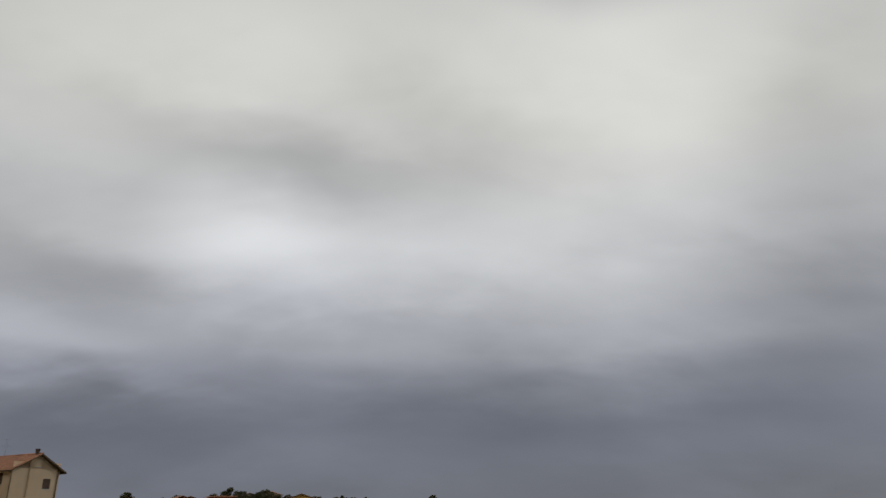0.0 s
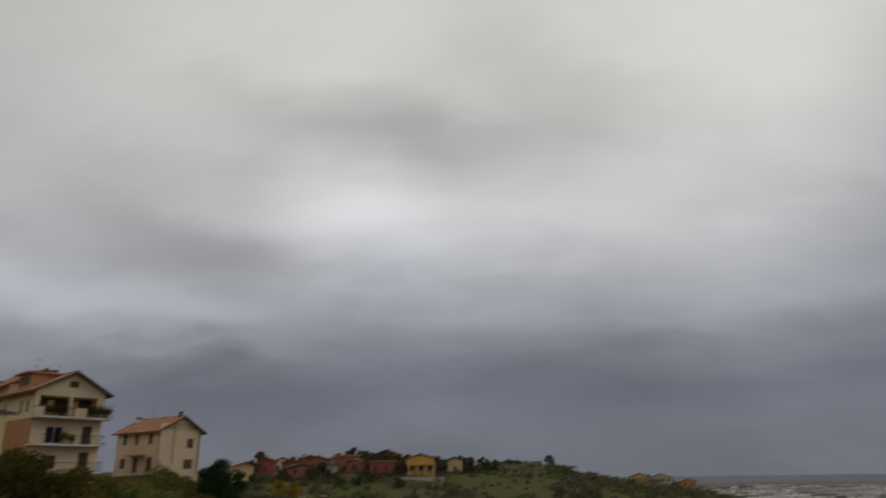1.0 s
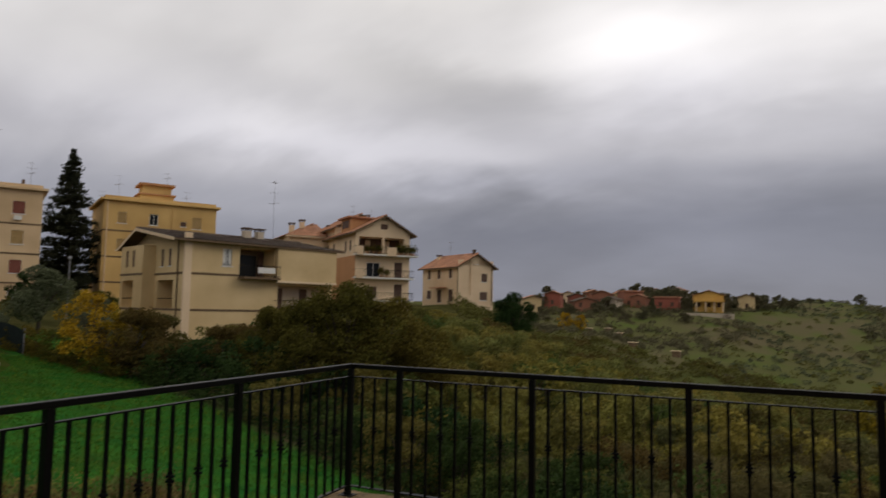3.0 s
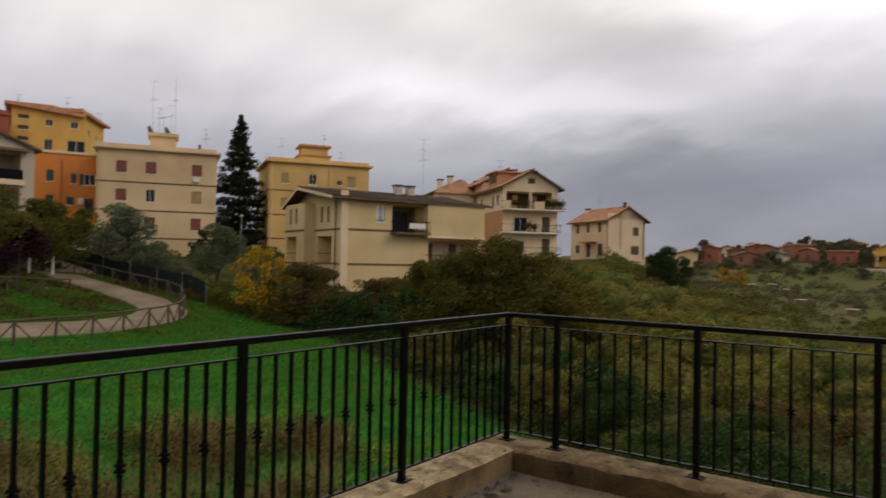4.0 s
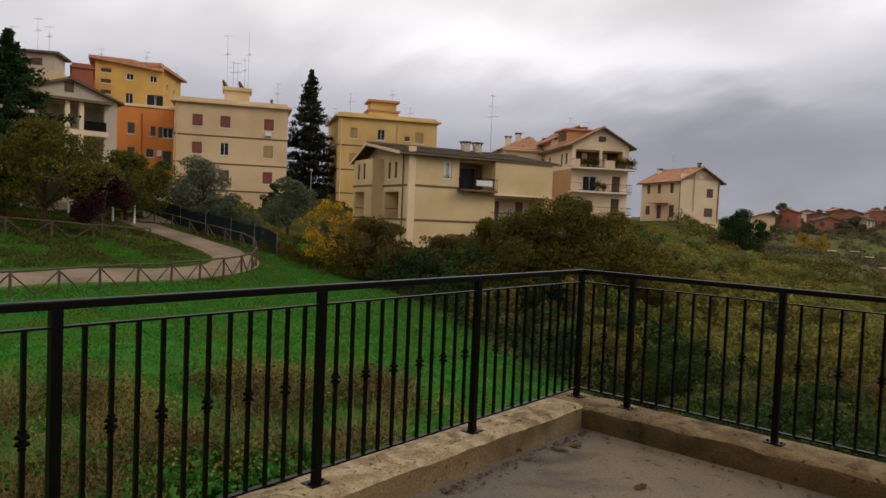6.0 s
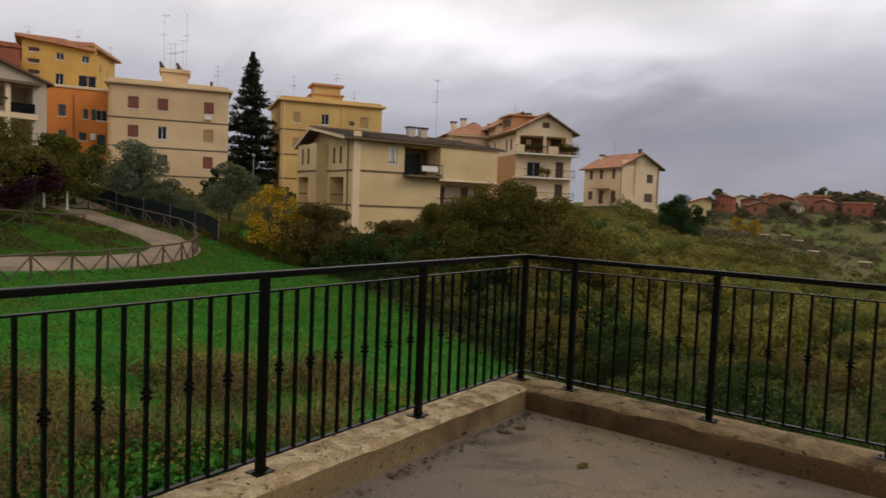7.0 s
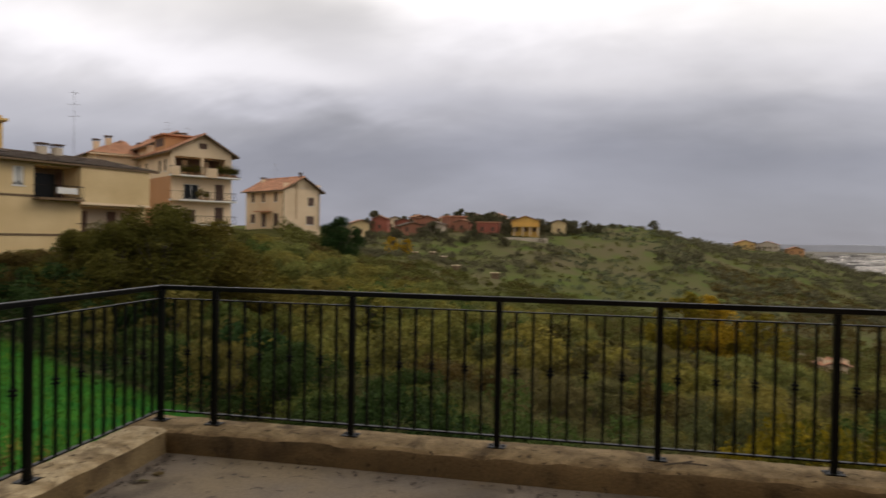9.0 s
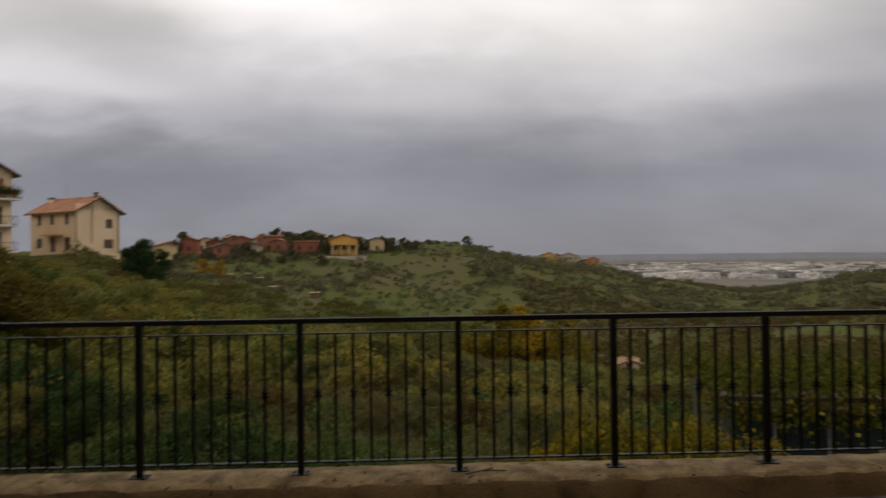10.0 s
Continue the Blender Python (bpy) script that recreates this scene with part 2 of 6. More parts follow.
M = {
    "iron": surface("black_iron", (0.004, 0.0038, 0.0036), 0.34, 0.4, 60, 4, 0.2, depth=0.001, spec=0.11),
    # parapet faces: plaster stains, and a darker base for the sky light they lack
    "concrete": worn_mat("shaded_parapet_plaster", (0.225, 0.165, 0.088), (0.165, 0.115, 0.058), (0.085, 0.06, 0.032), (0.06, 0.043, 0.026), 1.6, 2.6, 12, 0.64, 0.6),
    "floor": worn_mat("terrace_concrete", (0.165, 0.14, 0.122), (0.215, 0.168, 0.112), (0.062, 0.05, 0.04), (0.08, 0.065, 0.052), 0.9, 1.4, 14, 0.64, 0.6, 0.75),
    "beige": surface("beige_plaster", (0.70, 0.505, 0.295), 0.9, 0.06, 14, 0.25, 0.1, tint=(0.56, 0.39, 0.22)),
    "yellow": surface("ochre_yellow_plaster", (0.70, 0.46, 0.17), 0.9, 0.06, 14, 0.25, 0.1, tint=(0.55, 0.34, 0.12)),
    "cream": surface("pale_yellow_plaster", (0.69, 0.515, 0.275), 0.9, 0.06, 14, 0.25, 0.1, tint=(0.56, 0.40, 0.20)),
    "ivory": surface("ivory_plaster", (0.78, 0.60, 0.40), 0.9, 0.06, 14, 0.25, 0.1, tint=(0.66, 0.49, 0.31)),
    "orange": surface("orange_plaster", (0.66, 0.22, 0.045), 0.9, 0.12, 12, 0.4, 0.1),
    "tallyellow": surface("golden_plaster", (0.68, 0.41, 0.10), 0.9, 0.06, 14, 0.25, 0.1, tint=(0.54, 0.31, 0.08)),
    "greige": surface("grey_beige_plaster", (0.54, 0.45, 0.34), 0.9, 0.14, 12, 0.4, 0.1),
    "brick": surface("salmon_plaster", (0.50, 0.25, 0.11), 0.9, 0.08, 12, 0.5, 0.1),
    "redplaster": surface("brick_red_plaster", (0.33, 0.10, 0.062), 0.9, 0.18, 12, 0.5, 0.1),
    "band": surface("brown_band", (0.17, 0.11, 0.06), 0.9, 0.2, 12, 1, 0.1),
    "white": surface("white_paint", (0.75, 0.73, 0.68), 0.7, 0.1, 20, 1, 0.05),
    "tiles": surface("terracotta_tiles", (0.60, 0.285, 0.155), 0.85, 0.35, 6, 0.6, 0.2, tint=(0.40, 0.185, 0.105)),
    "graytiles": surface("weathered_brown_tiles", (0.15, 0.098, 0.066), 0.9, 0.4, 5, 0.6, 0.2, tint=(0.08, 0.056, 0.042)),
    "shutred": surface("red_brown_shutter", (0.22, 0.06, 0.035), 0.7, 0.2, 20, 2, 0.1),
    "shutgreen": surface("dark_green_shutter", (0.035, 0.055, 0.05), 0.7, 0.2, 20, 2, 0.1),
    "shuttan": surface("ochre_shutter", (0.42, 0.27, 0.10), 0.7, 0.2, 20, 2, 0.1),
    "shutbrown": surface("brown_shutter", (0.10, 0.05, 0.03), 0.7, 0.2, 20, 2, 0.1),
    "dark": surface("dim_room", (0.05, 0.045, 0.04), 0.9, 0.2, 5, 1, 0),
    "glass": glass_mat(),
    "metal": surface("galvanised_metal", (0.30, 0.30, 0.31), 0.5, 0.2, 20, 2, 0.1, metal=0.7),
    "wood": surface("weathered_round_wood", (0.10, 0.066, 0.040), 0.9, 0.35, 30, 3, 0.5, depth=0.01),
    "bark": surface("bark", (0.075, 0.055, 0.04), 0.95, 0.35, 25, 3, 0.6, depth=0.02),
    "path": surface("sandy_gravel", (0.245, 0.178, 0.112), 0.95, 0.28, 9, 0.5, 0.5, tint=(0.14, 0.10, 0.06), depth=0.02),
    "net": surface("dark_green_netting", (0.018, 0.035, 0.035), 0.9, 0.3, 40, 1.5, 0.1),
    "olive": leaf_mat("olive_green_leaves", (0.122, 0.120, 0.032), (0.165, 0.138, 0.036), 0.42),
    "green": leaf_mat("green_leaves", (0.080, 0.118, 0.030), (0.125, 0.126, 0.030), 0.42),
    "darkgreen": leaf_mat("dark_green_leaves", (0.028, 0.055, 0.016), (0.045, 0.07, 0.018)),
    "grey": leaf_mat("grey_green_leaves", (0.165, 0.18, 0.115), (0.115, 0.13, 0.07), 0.25),
    "yellowleaf": leaf_mat("yellow_autumn_leaves", (0.42, 0.265, 0.022), (0.20, 0.155, 0.018), 0.5),
    "brownleaf": leaf_mat("brown_autumn_leaves", (0.118, 0.082, 0.026), (0.092, 0.082, 0.024), 0.40),
    "purple": leaf_mat("purple_leaves", (0.06, 0.018, 0.028), (0.035, 0.014, 0.02), 0.3),
    "reed": leaf_mat("reed_leaves", (0.19, 0.20, 0.058), (0.25, 0.205, 0.05), 0.36),
    "grassblade": leaf_mat("grass_blades", (0.026, 0.168, 0.028), (0.078, 0.178, 0.023), 0.14),
    "lime": leaf_mat("browning_green_leaves", (0.098, 0.096, 0.018), (0.135, 0.105, 0.02), 0.38),
    "vine": leaf_mat("yellowing_vine_leaves", (0.085, 0.09, 0.014), (0.25, 0.185, 0.014), 0.5),
    # far leaves lightened and greyed: distance haze is in their colour
    "faraway": leaf_mat("haze_tinted_far_leaves", (0.118, 0.114, 0.062), (0.15, 0.132, 0.075), 0.3),
    # parapet top: flaking mortar, its base lightened for the open sky above
    "coping": worn_mat("sky_lit_flaking_coping", (0.48, 0.38, 0.24), (0.31, 0.23, 0.13), (0.17, 0.12, 0.068), (0.09, 0.065, 0.04), 8, 6.0, 26, 0.62, 0.9),
    "fir": leaf_mat("dull_fir_needles", (0.024, 0.032, 0.018), (0.038, 0.042, 0.024), 0.4),
    "pale": leaf_mat("pale_yellow_green_leaves", (0.20, 0.19, 0.045), (0.26, 0.212, 0.045), 0.36),
    "dull": leaf_mat("dull_grey_green_grass", (0.118, 0.124, 0.046), (0.155, 0.128, 0.05), 0.42),
    # the side coping's mortar again, darkened to put the front's dimmer light into colour
    "frontcoping": worn_mat("shaded_front_coping", (0.275, 0.198, 0.108), (0.17, 0.118, 0.062), (0.08, 0.054, 0.029), (0.05, 0.036, 0.022), 7.0, 3.6, 26, 0.63, 0.9),
    "straw": leaf_mat("pale_straw_stems", (0.30, 0.215, 0.095), (0.16, 0.105, 0.04), 0.5),
    # side plaster darkened likewise: shade on the front parapet painted in
    "frontplaster": worn_mat("shaded_front_plaster", (0.138, 0.092, 0.044), (0.10, 0.066, 0.032), (0.05, 0.034, 0.018), (0.04, 0.028, 0.016), 1.6, 2.6, 12, 0.64, 0.6),
    "russet": surface("russet_village_plaster", (0.33, 0.135, 0.078), 0.9, 0.2, 6, 0.5, 0.1),
    "ash": leaf_mat("dark_olive_tree_leaves", (0.094, 0.087, 0.018), (0.13, 0.104, 0.022), 0.45),
    "weed": leaf_mat("broad_weed_leaves", (0.040, 0.150, 0.022), (0.15, 0.19, 0.020), 0.6),
    "dry": leaf_mat("dry_weeds", (0.12, 0.08, 0.03), (0.06, 0.056, 0.016), 0.6),
}

# ---------------------------------------------------------------- building blocks
def mesh_of(name, bm, *mats, smooth=False):
    me = bpy.data.meshes.new(name)
    bm.normal_update()
    bm.to_mesh(me)
    bm.free()
    for m in mats:
        me.materials.append(m)
    if smooth:
        me.shade_smooth()
        me.set_sharp_from_angle(angle=radians(38))
    return me

def part(name, bm, material, parent=None, label="", smooth=False, m=None):
    """Links a bmesh (or a ready mesh) as one object under a thing or part."""
    me = bm if isinstance(bm, bpy.types.Mesh) else mesh_of(name, bm, material, smooth=smooth)
    ob = new(name, me)
    if parent is not None:
        ob.parent = parent
    if m is not None:
        ob.matrix_basis = m
    return tagged(ob, label)

def box(bm, x0, y0, z0, x1, y1, z1, bevel=0.0):
    r = bmesh.ops.create_cube(bm, size=1, matrix=Matrix.LocRotScale(((x0 + x1) / 2, (y0 + y1) / 2, (z0 + z1) / 2), None, (abs(x1 - x0), abs(y1 - y0), abs(z1 - z0))))
    if bevel:
        edges = {e for v in r["verts"] for e in v.link_edges}
        bmesh.ops.bevel(bm, geom=list(edges), offset=bevel, segments=2, affect="EDGES", profile=0.6)
    return bm

def boxed(*a, **k):
    return box(bmesh.new(), *a, **k)

def tube(bm, a, b, r0, r1=None, sides=8):
    a, b = Vector(a), Vector(b)
    q = (b - a).to_track_quat("Z", "Y").to_matrix().to_4x4()
    bmesh.ops.create_cone(bm, cap_ends=True, segments=sides, radius1=r0, radius2=r0 if r1 is None else r1, depth=(b - a).length, matrix=Matrix.Translation((a + b) / 2) @ q)
    return bm

def thing(name, m, label, category, group="", kind=""):
    ob = new(name)
    ob.matrix_basis = m
    return tagged(ob, label, category, group, kind)

EYE = Vector((0.13, -0.27, 1.52))

def polar(az, d, z=0.0):
    """A place by the angle to the left of straight ahead and the distance from the terrace."""
    a = radians(az - SWING)
    return Vector((EYE.x - d * math.sin(a), EYE.y + d * math.cos(a), z - sink(d)))

SWING = 0.65

def sink(d):
    """How much lower the land lies at a distance."""
    return 0.0085 * min(max(d - 12.0, 0.0), 420.0)

# ---------------------------------------------------------------- ground
PROFILES = {}
STEPS = (6, 15, 30, 50, 85, 130, 180, 230, 290, 420, 1200)
def profile(az, *heights):
    PROFILES[az] = heights
profile(-180, -3, -3, -3, -3, -3, -3, -3, -3, -3, -3, -3)
profile(-80, -3.4, -3.6, -5, -7, -9, -10, -9, -6, -4, -6, -36)
profile(-34, -3.4, -4.0, -6, -9, -12, -14, -15, -13, -9, -5, -36)
profile(-25, -3.4, -4.2, -6.5, -9.5, -13, -16, -17, -17.5, -18, -17, -36)
profile(-19, -3.4, -4.4, -7, -10, -13.5, -16.5, -17, -16, -14, -11, -36)
profile(-12, -3.4, -4.6, -7, -9.5, -13, -15.5, -14, -9, -4, 1.5, -36)
profile(-2, -3.4, -4.6, -6.8, -8.5, -11.5, -13, -8, 2, 9.5, 5, -36)
profile(7, -3.4, -4.5, -6.2, -6.6, -7.4, -10.5, -4, 5.4, 8, 6, -36)
profile(17, -3.4, -4.2, -5.2, -4.0, -2.5, -5.0, -0.5, 5.6, 8, 6, -36)
profile(26, -3.3, -3.9, -5.0, -4.2, 1.0, 3.4, 2, 5, 8, 6, -36)
profile(34, -3.3, -3.7, -4.0, -3.0, 1.2, 3.4, 4, 5, 6, 6, 0)
profile(46, -3.3, -3.4, -3.1, -2.4, 1.8, 4, 4.5, 5, 6, 8, 8)
profile(60, -3.3, -3.3, -2.6, -1.0, 2.6, 5, 6, 6, 7, 8, 8)
profile(76, -3.3, -3.2, -2.5, 0.2, 3.4, 6, 7, 8, 8, 8, 8)
profile(120, -3.2, -3.1, -2.0, 0.5, 3.5, 6, 7, 8, 8, 8, 8)
profile(180, -3, -3, -3, -3, -3, -3, -3, -3, -3, -3, -3)
BEARINGS = sorted(PROFILES)

def ground(x, y):
    dx, dy = x - EYE.x, y - EYE.y
    d = max(6.0, math.hypot(dx, dy))
    az = (math.degrees(math.atan2(-dx, dy)) + SWING + 180) % 360 - 180
    k = max(i for i, a in enumerate(BEARINGS[:-1]) if a <= az + 1e-9)
    f = (az - BEARINGS[k]) / (BEARINGS[k + 1] - BEARINGS[k])
    f = f * f * (3 - 2 * f)
    ld = math.log(d)
    h = [np.interp(ld, LOGS, PROFILES[BEARINGS[k + i]]) for i in (0, 1)]
    z = h[0] * (1 - f) + h[1] * f
    w = min(1.0, max(0.0, (d - 12) / 60)) * (1 if d < 800 else 0.3)
    return z - sink(d) + w * (1.2 * noise.noise((x / 23, y / 23, 0.3)) + 0.4 * noise.noise((x / 7, y / 7, 2.3))) * (0.35 if az > 38 and d < 60 else 1)
LOGS = [math.log(s) for s in STEPS]

def lawn_at(x, y):
    """How far inside the lawn's edge a place lies, in metres."""
    return min(20.2 + (-12.7 - x) * 0.43 - y, -7.5 - x - 0.06 * y)

def ground_mat():
    m = bpy.data.materials.new("ground_cover")
    m.use_nodes = True
    nt = m.node_tree
    b = nt.nodes["Principled BSDF"]
    n, L = nt.nodes.new, nt.links.new
    tc = n("ShaderNodeTexCoord")
    def tex(scale, detail=5):
        t = n("ShaderNodeTexNoise")
        t.inputs["Scale"].default_value, t.inputs["Detail"].default_value = scale, detail
        L(tc.outputs["Object"], t.inputs["Vector"])
        return t.outputs["Fac"]
    def mix(f, a, c):
        x = n("ShaderNodeMix")
        x.data_type = "RGBA"
        for i, v in ((0, f), (6, a), (7, c)):
            if hasattr(v, "links"):
                L(v, x.inputs[i])
            else:
                x.inputs[i].default_value = (*v, 1)
        return x.outputs[2]
    def sharp(v, lo, hi):
        r = n("ShaderNodeMapRange")
        r.inputs[1].default_value, r.inputs[2].default_value = lo, hi
        L(v, r.inputs[0])
        return r.outputs[0]
    def attr(name):
        a = n("ShaderNodeAttribute")
        a.attribute_name = name
        return a.outputs["Fac"]
    scrub = mix(sharp(tex(0.5), 0.35, 0.65), (0.05, 0.05, 0.018), (0.09, 0.085, 0.03))
    lawn = mix(sharp(tex(0.8), 0.35, 0.65), (0.018, 0.115, 0.022), (0.048, 0.185, 0.026))
    lawn = mix(sharp(tex(0.35), 0.52, 0.72), lawn, (0.07, 0.085, 0.016))
    rough_grass = mix(sharp(tex(0.6), 0.42, 0.62), (0.028, 0.058, 0.006), (0.06, 0.05, 0.017))
    lawn = mix(attr("mound"), lawn, rough_grass)
    # hill greens made paler and less saturated to carry the haze
    hill = mix(sharp(tex(0.035), 0.42, 0.62), (0.112, 0.116, 0.046), (0.135, 0.115, 0.064))
    hill = mix(sharp(tex(0.12), 0.5, 0.7), hill, (0.095, 0.125, 0.034))
    # pale grey plain: haze painted into the ground colour
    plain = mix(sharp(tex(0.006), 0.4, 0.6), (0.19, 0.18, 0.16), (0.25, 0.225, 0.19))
    soil = mix(sharp(tex(3.0), 0.4, 0.6), (0.10, 0.075, 0.05), (0.07, 0.06, 0.035))
    col = mix(attr("hill"), scrub, hill)
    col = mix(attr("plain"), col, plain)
    col = mix(attr("lawn"), col, lawn)
    col = mix(attr("bare"), col, soil)
    L(col, b.inputs["Base Color"])
    b.inputs["Roughness"].default_value = 0.95
    b.inputs["Specular IOR Level"].default_value = 0.0
    bp = n("ShaderNodeBump")
    bp.inputs["Strength"].default_value, bp.inputs["Distance"].default_value = 0.6, 0.06
    L(tex(6), bp.inputs["Height"])
    L(bp.outputs[0], b.inputs["Normal"])
    return m

def build_ground():
    rings = [0.0] + list(np.geomspace(2.0, 60, 70)) + list(np.geomspace(62, 520, 70)) + list(np.geomspace(540, 4700, 24))
    turns = 360
    verts, faces = [(EYE.x, EYE.y, -3.3)], []
    for d in rings[1:]:
        for k in range(turns):
            p = polar(k * 360 / turns - 180, d)
            verts.append((p.x, p.y, ground(p.x, p.y)))
    for k in range(turns):
        faces.append((0, 1 + k, 1 + (k + 1) % turns))
    for r in range(len(rings) - 2):
        a, c = 1 + r * turns, 1 + (r + 1) * turns
        for k in range(turns):
            j = (k + 1) % turns
            faces.append((a + k, c + k, c + j, a + j))
    me = bpy.data.meshes.new("ground")
    me.from_pydata(verts, [], faces)
    if me.polygons[0].normal.z < 0:
        me.flip_normals()
    for name, rule in (("lawn", lambda x, y, d: min(1, max(0, lawn_at(x, y) / 1.2 + 0.5)) * (d < 62)),
                       ("hill", lambda x, y, d: min(1, max(0, (d - 110) / 40))),
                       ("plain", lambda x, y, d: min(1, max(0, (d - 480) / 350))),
                       ("mound", lambda x, y, d: min(1.0, max(0.0, (d - 35.5) / 2.5)) * 0.9 if x < -30 and lawn_at(x, y) > 6 else 0.0),
                       ("bare", lambda x, y, d: max(0.0, 1 - abs(lawn_at(x, y) + 1.4) / 1.6) * (d < 62) if x < -7 else 0.0)):
        a = me.attributes.new(name, "FLOAT", "POINT")
        a.data.foreach_set("value", [float(rule(x, y, math.hypot(x, y))) for x, y, z in verts])
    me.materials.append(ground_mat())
    me.shade_smooth()
    return tagged(new("ground", me), "hilly ground with lawn, scrub and distant plain", "ground", kind="structure")

build_ground()

# ---------------------------------------------------------------- terrace
FLOOR, CAP, RAIL = 0.088, 0.25, 1.20
CORNER = Vector((-2.748, 4.225, 0))
SIDE = Vector((0.0595, -0.998, 0)).normalized()       # along the side parapet, towards the house
SIDE_M = pose(CORNER.x, CORNER.y, 0, 0, 0, math.degrees(math.atan2(SIDE.y, SIDE.x)))
FRONT_M = pose(CORNER.x, CORNER.y, 0, 0, 0, 0)

def rough_wall(length, inner, outer, low, high, start=0.0):
    """A cast parapet: worn top edges, with cuts along its length."""
    bm = bmesh.new()
    n = int(length / 0.03)
    prof = [(-inner, low), (-inner, high - 0.11), (-inner - 0.002, high - 0.055), (-inner + 0.006, high - 0.026), (-inner + 0.026, high - 0.007), (-inner * 0.5, high + 0.001), (0.0, high + 0.003), (outer - 0.03, high - 0.002), (outer - 0.006, high - 0.022), (outer, low)]
    rows = []
    for i in range(n + 1):
        x = start + (length - start) * i / n
        row = []
        for k, (y, z) in enumerate(prof):
            wob = (0.004, 0.005, 0.012, 0.016, 0.012, 0.005, 0.004, 0.008, 0.008, 0.004)[k]
            row.append(bm.verts.new((x, y + wob * (noise.noise((x * 5, y * 9, z * 7)) + 0.8 * noise.noise((x * 19, y * 9, z * 7))), z + (wob * noise.noise((x * 6.3, y * 11 + 4, z * 3)) if z > low else 0))))
        rows.append(row)
    for a, b in zip(rows, rows[1:]):
        for k in range(len(prof) - 1):
            bm.faces.new((a[k], a[k + 1], b[k + 1], b[k])).material_index = 1 if 3 <= k <= 7 else 0
    for r in (rows[0], rows[-1]):
        bm.faces.new(r)
    bmesh.ops.recalc_face_normals(bm, faces=bm.faces)
    return bm

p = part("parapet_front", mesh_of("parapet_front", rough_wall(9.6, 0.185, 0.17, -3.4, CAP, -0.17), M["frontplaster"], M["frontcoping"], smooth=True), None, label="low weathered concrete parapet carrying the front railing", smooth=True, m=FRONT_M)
tagged(p, category="parapet", kind="structure")
# the side parapet runs from the front one to the house
SIDE_L = 7.25
bm = rough_wall(SIDE_L, 0.17, 0.165, -3.4, CAP, 0.18)
p = part("parapet_side", mesh_of("parapet_side", bm, M["concrete"], M["coping"], smooth=True), None, label="low weathered concrete parapet with flaking edges and cracks", smooth=True, m=SIDE_M)
tagged(p, category="parapet", kind="structure")
bm = bmesh.new()
nx, ny = 90, 70
grid = [[None] * (ny + 1) for _ in range(nx + 1)]
for i in range(nx + 1):
    for j in range(ny + 1):
        y = -3.0 + 7.1 * j / ny
        left = CORNER.x + SIDE.x / SIDE.y * (y - CORNER.y) + 0.15
        x = left + (6.9 - left) * i / nx
        grid[i][j] = bm.verts.new((x, y, FLOOR + 0.006 * noise.noise((x * 1.1, y * 1.1, 0))))
for i in range(nx):
    for j in range(ny):
        bm.faces.new((grid[i][j], grid[i + 1][j], grid[i + 1][j + 1], grid[i][j + 1]))
top = list(bm.faces)
ex = bmesh.ops.extrude_face_region(bm, geom=top)
for v in ex["geom"]:
    if isinstance(v, bmesh.types.BMVert):
        v.co.z = -0.2
bmesh.ops.recalc_face_normals(bm, faces=bm.faces)
tagged(part("terrace_floor", bm, M["floor"], smooth=False), "damp stained concrete terrace floor", "floor", kind="structure")
# out of view and assumed; its height keeps sky light off the front parapet
tagged(part("wall_south", boxed(-2.3, -3.35, -3.4, 13.0, -3.0, 8.5), M["ivory"]), "unseen plain house wall behind the terrace, raised to block sky light", "wall", kind="structure")

def bar_mesh(w, z0, z1):
    return mesh_of("baluster", boxed(-w / 2, -w / 2, z0, w / 2, w / 2, z1), M["iron"])
BAR = bar_mesh(0.0155, CAP + 0.075, RAIL - 0.095)
def collar_mesh():
    bm = bmesh.new()
    for z, r, h in ((-0.029, 0.015, 0.009), (-0.012, 0.025, 0.010), (0.0, 0.013, 0.014), (0.012, 0.025, 0.010), (0.029, 0.015, 0.009)):
        bmesh.ops.create_cone(bm, cap_ends=True, segments=10, radius1=r, radius2=r * 0.8, depth=h, matrix=Matrix.Translation((0, 0, z)))
    return mesh_of("collar", bm, surface("matt_black_iron", (0.006, 0.006, 0.006), 0.8, 0.3, 60, 4, 0, spec=0.03))
COLLAR = collar_mesh()
def post_mesh():
    bm = boxed(-0.019, -0.019, CAP, 0.019, 0.019, RAIL - 0.03, bevel=0.002)
    return mesh_of("post", bm, M["iron"])
POST = post_mesh()
def plate_mesh():
    bm = boxed(-0.055, -0.045, CAP - 0.004, 0.055, 0.045, CAP + 0.008, bevel=0.002)
    for sx in (-0.04, 0.04):
        bmesh.ops.create_cone(bm, cap_ends=True, segments=6, radius1=0.008, radius2=0.007, depth=0.01, matrix=Matrix.Translation((sx, 0.0, CAP + 0.012)))
    return mesh_of("base_plate", bm, M["iron"])
PLATE = plate_mesh()

